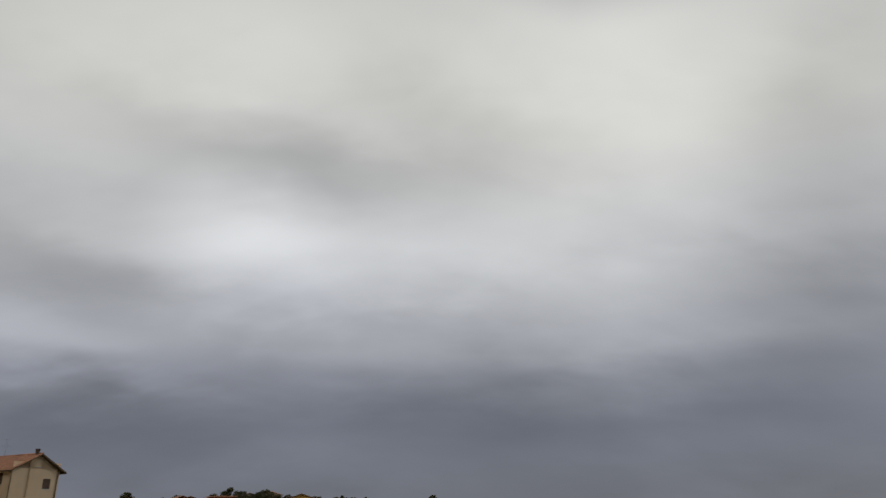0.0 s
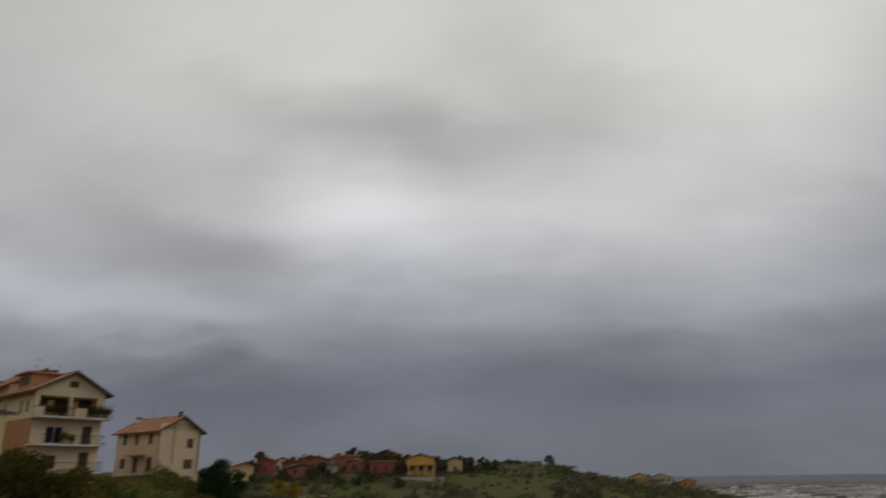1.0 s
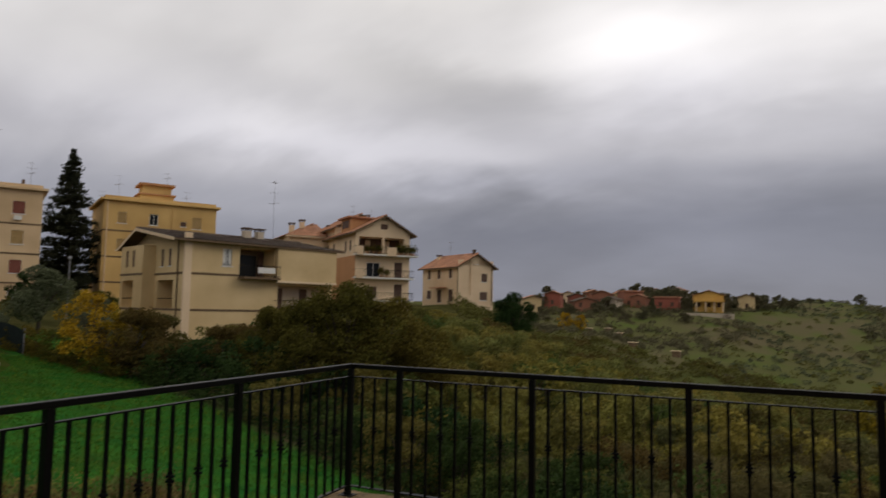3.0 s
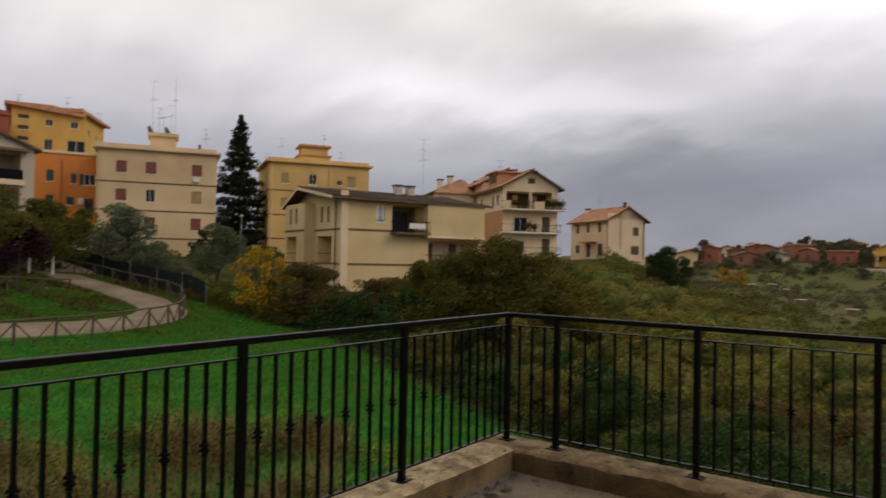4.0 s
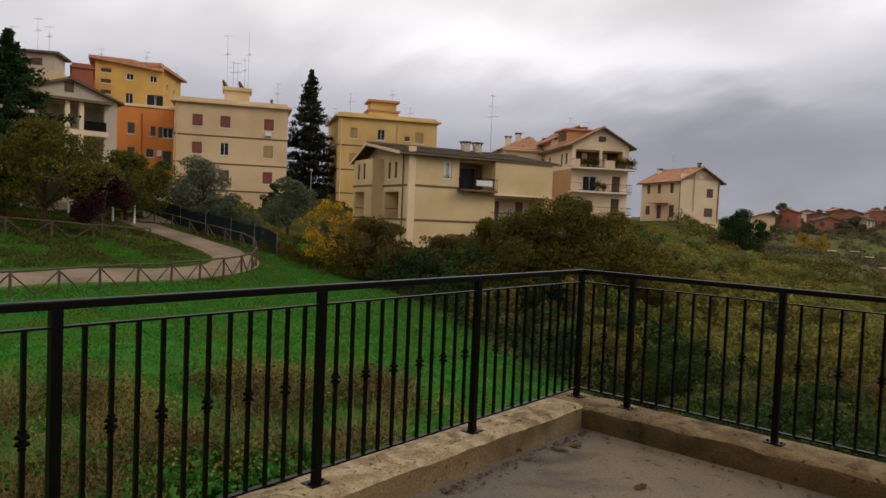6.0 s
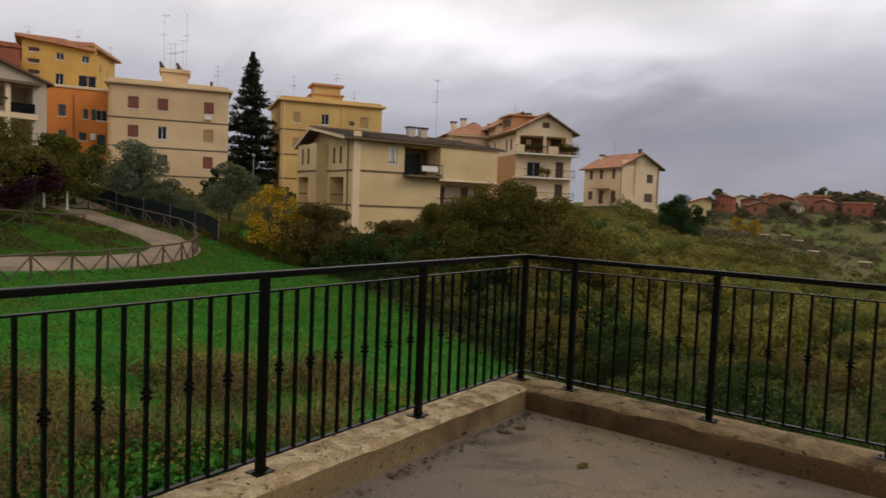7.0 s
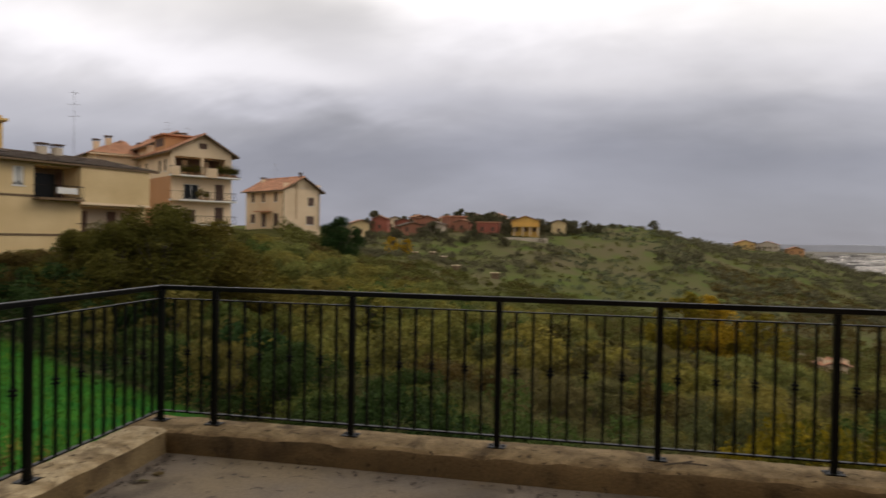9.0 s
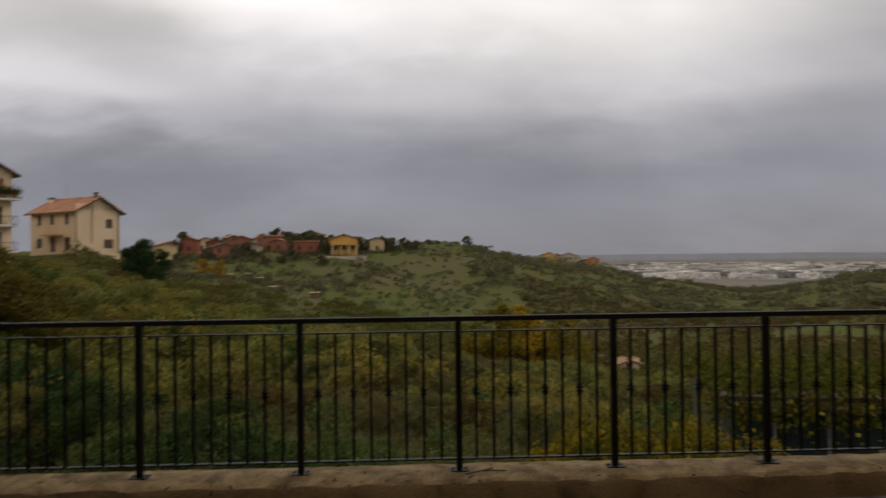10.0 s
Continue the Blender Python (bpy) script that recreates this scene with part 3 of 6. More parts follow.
def railing(m, stations, bars, first, length, label, corner):
    rail = thing("railing", m, label, "railing", "terrace railings")
    x0 = 0.021 if corner else -0.021
    part("handrail", boxed(x0, -0.021, RAIL - 0.032, length, 0.021, RAIL, bevel=0.005), M["iron"], rail)
    part("upper_rail", boxed(x0, -0.012, RAIL - 0.098, length, 0.012, RAIL - 0.09), M["iron"], rail)
    part("lower_rail", boxed(x0, -0.014, CAP + 0.066, length, 0.014, CAP + 0.075), M["iron"], rail)
    for k, x in enumerate(stations):
        if not (corner and k == 0):
            post = part("post", POST, None, rail, m=pose(x, 0, 0))
            part("base_plate", PLATE, None, post)
        if k + 1 < len(stations):
            nb = bars[min(k, len(bars) - 1)]
            gap = (stations[k + 1] - x) / (nb + 1)
            for j in range(1, nb + 1):
                b = part("baluster", BAR, None, rail, m=pose(x + j * gap, 0, 0))
                if j % 2 == first[min(k, len(first) - 1)]:
                    part("collar", COLLAR, None, b, m=pose(0, 0, 0.736) @ Matrix.Diagonal((1.0, 1.0, 1.0, 1)))
    return rail

front_x = [0.0, 0.415, 1.408] + [1.408 + 0.971 * k for k in range(1, 9)]
railing(FRONT_M, front_x, (3, 8), (0, 1), 9.2, "black wrought iron railing along the front parapet", False)
side_x = [0.0, 1.275, 2.49, 3.667, 4.85, 6.03]
railing(SIDE_M, side_x, (11,), (0, 1, 0, 1, 0), 6.06, "black wrought iron railing along the side parapet", True)

# ---------------------------------------------------------------- houses
FACES = {"front": lambda L, D: ((0, 0), (1, 0)), "right": lambda L, D: ((L, 0), (0, 1)), "back": lambda L, D: ((L, D), (-1, 0)), "left": lambda L, D: ((0, D), (0, -1))}

def face_frame(side, L, D):
    """The frame of one side of a house: x along it as seen from outside, y into the house, z up."""
    (ox, oy), (ax, ay) = FACES[side](L, D)
    return pose(ox, oy, 0, 0, 0, math.degrees(math.atan2(ay, ax)))

def pierced(bm, m, length, height, holes, depth=0.22, low=0.0):
    """A wall face with openings through it and their reveals. holes: x, z, w, h by the lower left corner."""
    xs = sorted({0.0, length, *[h[0] for h in holes], *[h[0] + h[2] for h in holes]})
    zs = sorted({low, height, *[h[1] for h in holes], *[h[1] + h[3] for h in holes]})
    def quad(*pts):
        bm.faces.new([bm.verts.new(m @ Vector(q)) for q in pts])
    for x0, x1 in zip(xs, xs[1:]):
        for z0, z1 in zip(zs, zs[1:]):
            cx, cz = (x0 + x1) / 2, (z0 + z1) / 2
            if not any(h[0] < cx < h[0] + h[2] and h[1] < cz < h[1] + h[3] for h in holes):
                quad((x0, 0, z0), (x1, 0, z0), (x1, 0, z1), (x0, 0, z1))
    for x, z, w, h, *_ in holes:
        d = _[0] if _ else depth
        quad((x, 0, z), (x, d, z), (x + w, d, z), (x + w, 0, z))
        quad((x, 0, z + h), (x + w, 0, z + h), (x + w, d, z + h), (x, d, z + h))
        quad((x, 0, z), (x, 0, z + h), (x, d, z + h), (x, d, z))
        quad((x + w, 0, z), (x + w, d, z), (x + w, d, z + h), (x + w, 0, z + h))
        if d > 0.5:                                   # a loggia has a back wall
            quad((x, d, z), (x, d, z + h), (x + w, d, z + h), (x + w, d, z))

WINDOWS = {}
def window(parent, m, w, h, kind):
    """A window in its reveal: frame with sill, and panes or a shutter with slats."""
    key = (round(w, 2), round(h, 2), kind)
    if key not in WINDOWS:
        fr = bmesh.new()
        for a in ((0, 0, w, 0.06), (0, h - 0.06, w, h), (0, 0, 0.06, h), (w - 0.06, 0, w, h), (w / 2 - 0.03, 0, w / 2 + 0.03, h)):
            box(fr, a[0], 0.10, a[1], a[2], 0.17, a[3])
        sill = boxed(-0.08, -0.06, -0.08, w + 0.08, 0.1, 0.0)
        if kind == "glass" or kind == "curtain":
            inner = boxed(0.03, 0.13, 0.03, w - 0.03, 0.15, h - 0.03)
        else:
            inner = bmesh.new()
            n = max(4, int(h / 0.11))
            ring = [(0.095, h - 0.01), (0.095, 0.01)]
            for k in range(n):
                z = 0.01 + (h - 0.02) * k / n
                ring += [(0.03, z), (0.065, z + (h - 0.02) / n * 0.92)]
            ends = [[inner.verts.new((x, y, z)) for y, z in ring] for x in (0.02, w - 0.02)]
            for k in range(len(ring)):
                j = (k + 1) % len(ring)
                inner.faces.new((ends[0][k], ends[0][j], ends[1][j], ends[1][k]))
            inner.faces.new(ends[0])
            inner.faces.new(ends[1])
            bmesh.ops.recalc_face_normals(inner, faces=inner.faces)
        cm = mesh_of("pane", inner, M["glass"] if kind in ("glass", "curtain") else M[kind])
        cur = None
        if kind == "curtain":
            cb = bmesh.new()
            for s in (0.06, w - 0.06):
                for k in range(5):
                    x = s + (1 if s < w / 2 else -1) * 0.06 * k
                    box(cb, x, 0.115, h * (0.05 + 0.09 * abs(2 - k)), x + 0.05, 0.125, h * 0.97)
            cur = mesh_of("curtain", cb, M["white"])
        WINDOWS[key] = (mesh_of("window_frame", fr, M["white"]), mesh_of("window_sill", sill, M["white"]), cm, cur)
    a, b, c, cur = WINDOWS[key]
    win = part("window", a, None, parent, m=m)
    part("window_sill", b, None, win)
    part("pane" if kind in ("glass", "curtain") else "shutter", c, None, win)
    if cur:
        part("curtain", cur, None, win)
    return win

def slab_rail(parent, m, length, depth, height=1.0, solid=None, thick=0.18, mat="white"):
    """A balcony: floor slab and a railing of bars on three sides, or a solid front."""
    b = part("balcony", boxed(0, -depth, -thick, length, 0.0, 0.0), M[mat], parent, m=m)
    bm = bmesh.new()
    for z in (0.1, height):
        box(bm, 0.02, -depth + 0.02, z - 0.025, length - 0.02, -depth + 0.06, z + 0.025)
        for x in (0.02, length - 0.06):
            box(bm, x, -depth + 0.06, z - 0.025, x + 0.04, 0, z + 0.025)
    n = int(length / 0.16)
    for k in range(n + 1):
        x = 0.03 + (length - 0.08) * k / n
        box(bm, x, -depth + 0.03, 0.1, x + 0.02, -depth + 0.05, height)
    part("balcony_railing", bm, M["iron"], b)
    for x0, x1 in solid or ():
        part("balcony_front", boxed(x0, -depth - 0.03, -thick, x1, -depth + 0.1, height), M["ivory"], b)
    return b

def flat_roof(parent, L, D, H, mat, out=0.45):
    part("cornice", boxed(-out, -out, H, L + out, D + out, H + 0.28, bevel=0.04), mat, parent)
    bm = bmesh.new()
    for a in ((0.05, 0.05, L - 0.05, 0.3), (0.05, D - 0.3, L - 0.05, D - 0.05), (0.05, 0.3, 0.3, D - 0.3), (L - 0.3, 0.3, L - 0.05, D - 0.3)):
        box(bm, a[0], a[1], H + 0.28, a[2], a[3], H + 0.62)
    part("roof_edge", bm, mat, parent)

def tiled(bm, a, b, c, d, rows, rolls):
    """A roof slope of tile courses: a-b the eave, d-c the ridge; each course laps the next and each roll stands proud."""
    a, b, c, d = (Vector(v) for v in (a, b, c, d))
    nrm = (b - a).cross(d - a).normalized()
    if nrm.z < 0:
        nrm = -nrm
    for r in range(rows):
        v0, v1 = r / rows, (r + 1) / rows + 0.15 / rows
        prev = None
        for k in range(rolls * 2 + 1):
            u = k / (rolls * 2)
            lift = 0.045 if k % 2 else 0.0
            lo = a.lerp(b, u).lerp(d.lerp(c, u), v0) + nrm * (lift + 0.05)
            hi = a.lerp(b, u).lerp(d.lerp(c, u), min(1, v1)) + nrm * (lift + 0.005)
            pair = (bm.verts.new(lo), bm.verts.new(hi))
            if prev:
                bm.faces.new((prev[0], pair[0], pair[1], prev[1]))
            prev = pair

def gable_roof(parent, L, D, H, ridge, rise, along="y", mat="tiles", over=0.6, under="band", ends=(None, None), drop=0.0):
    """Two tiled slopes on a thin deck; the ridge runs along y at x = ridge, or along x at y = ridge."""
    W, run = (L, D) if along == "y" else (D, L)
    def at(w, r, z):
        return (w, r, z) if along == "y" else (r, w, z)
    s0, s1 = rise / ridge, (rise + drop) / (W - ridge)
    e0, e1 = H - over * s0, H - drop - over * s1
    r0, r1 = -(over if ends[0] is None else ends[0]), run + (over if ends[1] is None else ends[1])
    deck = bmesh.new()
    t = 0.16
    ring = [(-over, e0), (ridge, H + rise), (W + over, e1), (W + over, e1 - t), (ridge, H + rise - t), (-over, e0 - t)]
    va = [deck.verts.new(at(w, r0, z)) for w, z in ring]
    vb = [deck.verts.new(at(w, r1, z)) for w, z in ring]
    for k in range(6):
        j = (k + 1) % 6
        deck.faces.new((va[k], va[j], vb[j], vb[k]))
    deck.faces.new(va[0:2] + va[4:6])
    deck.faces.new(va[1:5])
    deck.faces.new(vb[0:2] + vb[4:6])
    deck.faces.new(vb[1:5])
    bmesh.ops.recalc_face_normals(deck, faces=deck.faces)
    roof = part("roof", deck, M[under], parent)
    bm = bmesh.new()
    rolls = int(run / 0.5)
    tiled(bm, at(-over, r0, e0), at(-over, r1, e0), at(ridge, r1, H + rise), at(ridge, r0, H + rise), max(4, int(ridge / 0.5)), rolls)
    tiled(bm, at(W + over, r0, e1), at(W + over, r1, e1), at(ridge, r1, H + rise), at(ridge, r0, H + rise), max(4, int((W - ridge) / 0.5)), rolls)
    tube(bm, at(ridge, r0, H + rise + 0.04), at(ridge, r1, H + rise + 0.04), 0.12, sides=8)
    part("roof_tiles", bm, M[mat], roof)
    return roof

def gable_wall(parent, mat, m, W, H, ridge, rise):
    bm = bmesh.new()
    wedge(bm, [(0, H), (W, H), (ridge, H + rise - 0.1)], 0.0, 0.25)
    part("gable_wall", bm, M[mat], parent, m=m)

def wedge(bm, ring, y0, y1):
    va = [bm.verts.new((x, y0, z)) for x, z in ring]
    vb = [bm.verts.new((x, y1, z)) for x, z in ring]
    for k in range(len(ring)):
        j = (k + 1) % len(ring)
        bm.faces.new((va[k], va[j], vb[j], vb[k]))
    bm.faces.new(va)
    bm.faces.new(list(reversed(vb)))
    bmesh.ops.recalc_face_normals(bm, faces=bm.faces)

def chimney(parent, x, y, z, h=1.2, w=0.5, mat="ivory"):
    c = part("chimney", boxed(x - w / 2, y - w / 2, z - 0.8, x + w / 2, y + w / 2, z + h), M[mat], parent)
    bm = boxed(x - w * 0.7, y - w * 0.7, z + h + 0.22, x + w * 0.7, y + w * 0.7, z + h + 0.32)
    for sx in (-1, 1):
        for sy in (-1, 1):
            box(bm, x + sx * w * 0.45 - 0.06, y + sy * w * 0.45 - 0.06, z + h, x + sx * w * 0.45 + 0.06, y + sy * w * 0.45 + 0.06, z + h + 0.22)
    part("chimney_cap", bm, M["graytiles"], c)

def antenna(place, h, arms=3, label="thin grey television aerial on a roof", tilt=1.0):
    a = thing("aerial", pose(*place), label, "aerial", "roof aerials")
    part("mast", tube(bmesh.new(), (0, 0, -0.3), (0, 0, h), 0.022, 0.014, 6), M["metal"], a)
    for k in range(arms):
        z = h * (0.62 + 0.34 * k / max(1, arms - 1))
        bm = bmesh.new()
        w = 0.62 - 0.14 * k
        tube(bm, (-w, -0.1 * k, z), (w, 0.1 * k, z), 0.009, sides=5)
        for j in range(-3, 4):
            tube(bm, (j * w / 3.2, -0.28, z), (j * w / 3.2, 0.28, z), 0.006, sides=4)
        part("dipole", bm, M["metal"], a, m=pose(0, 0, 0, 0, 0, 40 * k * tilt))
    return a

def house(name, corner, u, L, D, H, mat, holes, label, group="houses on the slope", category="house", loggias=(), heights={}):
    """The bare house at its near corner: an Empty, its walls with openings, and the windows in them.
    holes: side, x and z of the lower left corner, w, h, kind."""
    m = pose(corner[0], corner[1], corner[2], 0, 0, math.degrees(math.atan2(u[1], u[0])))
    h = thing(name, m, label, category, group)
    for side in FACES:
        bm = bmesh.new()
        length = L if side in ("front", "back") else D
        f = face_frame(side, L, D)
        mine = [(x, z, w, k) for s, x, z, w, k, *_ in holes if s == side]
        deep = [(x, z, w, k, d) for s, x, z, w, k, d in loggias if s == side]
        pierced(bm, f, length, heights.get(side, H), mine + deep, low=-2.5)
        part("wall", bm, M[mat], h)
    for s, x, z, w, k, kind in holes:
        window(h, face_frame(s, L, D) @ pose(x, 0, z), w, k, kind)
    return h

def band(h, L, D, z, mat="band", t=0.16, out=0.04, sides=("front", "left", "right", "back")):
    for s in sides:
        length = L if s in ("front", "back") else D
        part("string_course", boxed(-out, -out, z - t / 2, length + out, -0.003, z + t / 2), M[mat], h, m=face_frame(s, L, D))

# -- beige four-storey block
B = 0.69
beige = house("apartment_block", (-75.45, 36.05, B), (0.5096, 0.8604), 12.2, 11, 12.45, "beige",
    [("front", 1.85, 9.95, 1.1, 1.3, "shutred"), ("front", 4.80, 9.95, 1.1, 1.3, "shutred"), ("front", 9.55, 9.95, 1.1, 1.3, "shutred"),
     ("front", 1.85, 6.9, 1.1, 1.3, "shutred"), ("front", 4.85, 6.85, 0.95, 1.4, "glass"), ("front", 9.55, 6.85, 1.1, 1.4, "shuttan"),
     ("front", 1.85, 3.9, 1.1, 1.3, "shutbrown"), ("front", 4.80, 3.9, 1.1, 1.3, "shutbrown"), ("front", 9.55, 3.9, 1.1, 1.35, "shutred"),
     ("front", 9.55, 0.95, 1.1, 1.25, "glass"), ("front", 4.80, 0.95, 1.1, 1.25, "glass")],
    "beige plastered four-storey apartment block with flat roof and red shutters", category="apartment block")
flat_roof(beige, 12.2, 11, 12.45, M["beige"])
for z in (8.95, 5.9, 2.9):
    band(beige, 12.2, 11, z)
tower = part("roof_tower", boxed(5.1, 3.0, 12.7, 7.9, 6.0, 14.6), M["beige"], beige)
part("tower_cap", boxed(4.85, 2.75, 14.6, 8.15, 6.25, 15.0, bevel=0.05), M["beige"], tower)
bm = bmesh.new()
for x in (5.2, 7.0):
    tube(bm, (x, 3.4, 15.0), (x - 0.3, 3.0, 15.7), 0.3, 0.12, 8)
part("tower_vent", bm, M["graytiles"], tower)
part("air_conditioner", boxed(9.7, -0.35, 9.3, 10.4, -0.02, 9.75, bevel=0.03), M["white"], beige)
part("downpipe", tube(bmesh.new(), (0.25, -0.08, 0), (0.25, -0.08, 12.4), 0.06), M["beige"], beige)
part("chimney", tube(bmesh.new(), (10.4, 2, 12.7), (10.4, 2, 13.8), 0.16), M["graytiles"], beige)
Mb = beige.matrix_basis
for x, y, hh, n in ((5.3, 4.0, 6.3, 2), (6.0, 4.5, 3.2, 3), (6.5, 3.5, 3.0, 2), (7.3, 4.0, 3.6, 2), (7.7, 4.6, 6.8, 1), (11.1, 3, 3.2, 3)):
    q = Mb @ Vector((x, y, 15.0 if 5 < x < 8 else 12.74))
    antenna(q, hh, n)

# -- ochre block with stepped roof tower
Y0 = (-71.58, 55.67, 0.70)
ochre = house("apartment_block", Y0, (0.5149, 0.8572), 12.9, 11.3, 13.1, "yellow",
    [("front", 1.5, 10.5, 0.95, 1.35, "shuttan"), ("front", 5.0, 10.5, 1.0, 1.35, "glass"), ("front", 10.0, 10.4, 1.1, 1.45, "shuttan"), ("front", 8.6, 10.6, 0.7, 0.6, "shutbrown"),
     ("front", 1.5, 7.3, 0.95, 1.35, "shuttan"), ("front", 5.0, 7.3, 1.0, 1.35, "glass"), ("left", 5.0, 7.3, 1.0, 1.35, "shuttan")],
    "ochre yellow apartment block with brown string courses and flat roof", category="apartment block")
flat_roof(ochre, 12.9, 11.3, 13.1, M["yellow"])
for z in (9.6, 6.5, 3.5):
    band(ochre, 12.9, 11.3, z)
tower = part("roof_tower", boxed(4.3, 3, 13.3, 8.3, 6.2, 14.6), M["yellow"], ochre)
part("tower_ledge", boxed(4.1, 2.8, 14.6, 8.5, 6.4, 14.8), M["brick"], tower)
part("tower_top", boxed(4.6, 3.2, 14.8, 8.0, 6.0, 15.8), M["yellow"], tower)
part("tower_cap", boxed(4.2, 2.8, 15.8, 8.4, 6.4, 16.1, bevel=0.05), M["brick"], tower)
part("downpipe", tube(bmesh.new(), (0.35, -0.09, 0), (0.35, -0.09, 13), 0.07), M["ivory"], ochre)
part("downpipe", tube(bmesh.new(), (7.6, -0.09, 6), (7.6, -0.09, 13), 0.06), M["yellow"], ochre)
for x, y, z, hh in ((2.0, 4, 13.7, 3.2), (7.6, 4, 16.1, 1.6), (0.6, 8, 13.7, 1.6), (10.5, 6, 13.7, 2.2)):
    antenna(ochre.matrix_basis @ Vector((x, y, z)), hh, 2)

# -- pale yellow house with long brown roof
C0 = (-44.69, 42.54, -2.13)
CL, CD, CH, CR = 14.9, 10.8, 9.35, 7.3
cream = house("house", C0, (0.331, 0.9436), CL, CD, CH, "cream",
    [("front", 3.4, 7.2, 0.85, 1.5, "curtain"),
     ("left", 6.2, 7.1, 0.55, 1.5, "shutbrown"), ("left", 7.7, 7.1, 0.55, 1.5, "shutbrown"),
     ("front", 9.4, 0.6, 1.0, 2.1, "shutbrown")],
    "pale yellow house with brown tiled roof, balcony and loggias", loggias=[("front", 5.0, 6.35, 3.4, 2.55, 1.8), ("front", 8.9, 3.55, 5.6, 2.2, 1.6), ("left", 5.6, 3.5, 3.2, 2.4, 2.6)], heights={"back": CH - 0.2, "left": CH - 0.2, "right": CH - 0.2})
gable_roof(cream, CL, CD, CH, CR, 1.2, along="x", mat="graytiles", over=0.75, under="band", ends=(1.25, 0.9), drop=0.2)
for s, k in (("left", 1), ("right", -1)):
    bm = bmesh.new()
    ring = [(0, CH - 0.2), (CD, CH - 0.2), (CD, CH - 0.1), (CD - CR, CH + 1.1)]
    wedge(bm, ring if k > 0 else [(CD - x, z) for x, z in ring], 0.0, 0.25)
    part("gable_wall", bm, M["cream"], cream, m=face_frame(s, CL, CD))
bay = bmesh.new()
fb = face_frame("left", CL, CD)
pierced(bay, Matrix.Translation((-1.1, 0, 0)) @ fb, 5.0, CH - 0.35, [(1.1, 7.1, 0.55, 1.5), (2.6, 7.1, 0.55, 1.5), (0.4, 3.5, 2.6, 2.4, 2.6)], low=-2.5)
for x in (0, 5.0):
    vs = [bay.verts.new(fb @ Vector(q)) for q in ((x, 0, -2.5), (x, -1.1, -2.5), (x, -1.1, CH - 0.35), (x, 0, CH - 0.35))]
    bay.faces.new(vs)
bmesh.ops.recalc_face_normals(bay, faces=bay.faces)
bay = part("bay", bay, M["cream"], cream)
for x in (1.1, 2.6):
    part("shutter", boxed(x + 0.02, 0.05 - 1.1, 7.12, x + 0.53, 0.1 - 1.1, 8.58), M["shutbrown"], bay, m=fb)
# wide brown doors, also darkening these recesses in place of shade
part("loggia_door", boxed(0.6, 1.36, 3.55, 2.8, 1.44, 5.75), M["shutbrown"], bay, m=fb)
part("loggia_door", boxed(5.9, 2.46, 3.55, 8.5, 2.54, 5.75), M["shutbrown"], cream, m=fb)
part("loggia_railing", boxed(5.6, 0.1, 4.3, 8.8, 0.14, 4.36), M["iron"], cream, m=fb)
part("loggia_railing", boxed(0.4, -1.0, 4.3, 3.0, -0.96, 4.36), M["iron"], bay, m=fb)
for z in (6.45, 3.4):
    part("string_course", boxed(-0.04, -0.045, z - 0.09, 8.9 if z < 5 else 5.0, -0.003, z + 0.09), M["band"], cream)
    part("string_course", boxed(5.0, -0.045, z - 0.09, CD + 0.04, -0.003, z + 0.09), M["band"], cream, m=fb)
    part("string_course", boxed(-0.04, -1.145, z - 0.09, 5.04, -1.103, z + 0.09), M["band"], cream, m=fb)
part("pilaster", boxed(-0.10, -0.26, -2.5, 0.55, -0.004, CH + 0.45, bevel=0.03), M["ivory"], cream)
for a, b in (((CR, CH + 1.2), (CD + 0.75, CH - 0.5)), ((CR, CH + 1.2), (-0.75, CH - 0.12))):
    bm = bmesh.new()
    wedge(bm, [(CD - a[0], a[1] + 0.02), (CD - b[0], b[1] + 0.02), (CD - b[0], b[1] - 0.24), (CD - a[0], a[1] - 0.24)], -1.31, -1.255)
    part("bargeboard", bm, M["ivory"], cream, m=fb)
part("downpipe", tube(bmesh.new(), (CD - 1.0, -0.1, 0), (CD - 1.0, -0.1, CH), 0.06), M["band"], cream, m=fb)
b = slab_rail(cream, pose(4.9, 0, 6.35), 3.6, 1.1, 1.0, mat="band")
part("laundry", boxed(1.3, -1.14, 0.35, 3.0, -1.10, 0.85), M["white"], b)
# brown sheet over the cream back wall: the recess's shade as colour
part("loggia_back", boxed(5.05, 1.765, 6.4, 8.35, 1.792, 8.85), M["band"], cream)
part("balcony_door", boxed(5.5, 1.72, 6.4, 7.6, 1.79, 8.4), M["glass"], cream)
part("balcony_shutter", boxed(7.75, 1.6, 6.4, 8.25, 1.79, 8.6), M["shutbrown"], cream)
part("overhang", boxed(8.45, -0.6, 6.15, CL + 0.02, -0.004, CH - 0.25), M["cream"], cream)
part("overhang_edge", boxed(8.40, -0.66, 5.95, CL + 0.05, -0.004, 6.15), M["ivory"], cream)
slab_rail(cream, pose(8.5, 0, 3.4), 5.6, 1.1, 0.95, mat="band")
# greyer sheet on the lower back wall, likewise painted shade
part("loggia_back", boxed(8.95, 1.565, 3.6, 14.45, 1.592, 5.7), M["greige"], cream)
part("loggia_door", boxed(9.4, 1.5, 3.6, 10.3, 1.59, 5.5), M["shutbrown"], cream)
part("loggia_door", boxed(12.2, 1.5, 3.6, 13.0, 1.59, 5.5), M["shutbrown"], cream)
for x, y in ((9.5, 7.2), (10.9, 7.2)):
    chimney(cream, x, y, CH + 1.2, 0.7, 0.7, "greige")
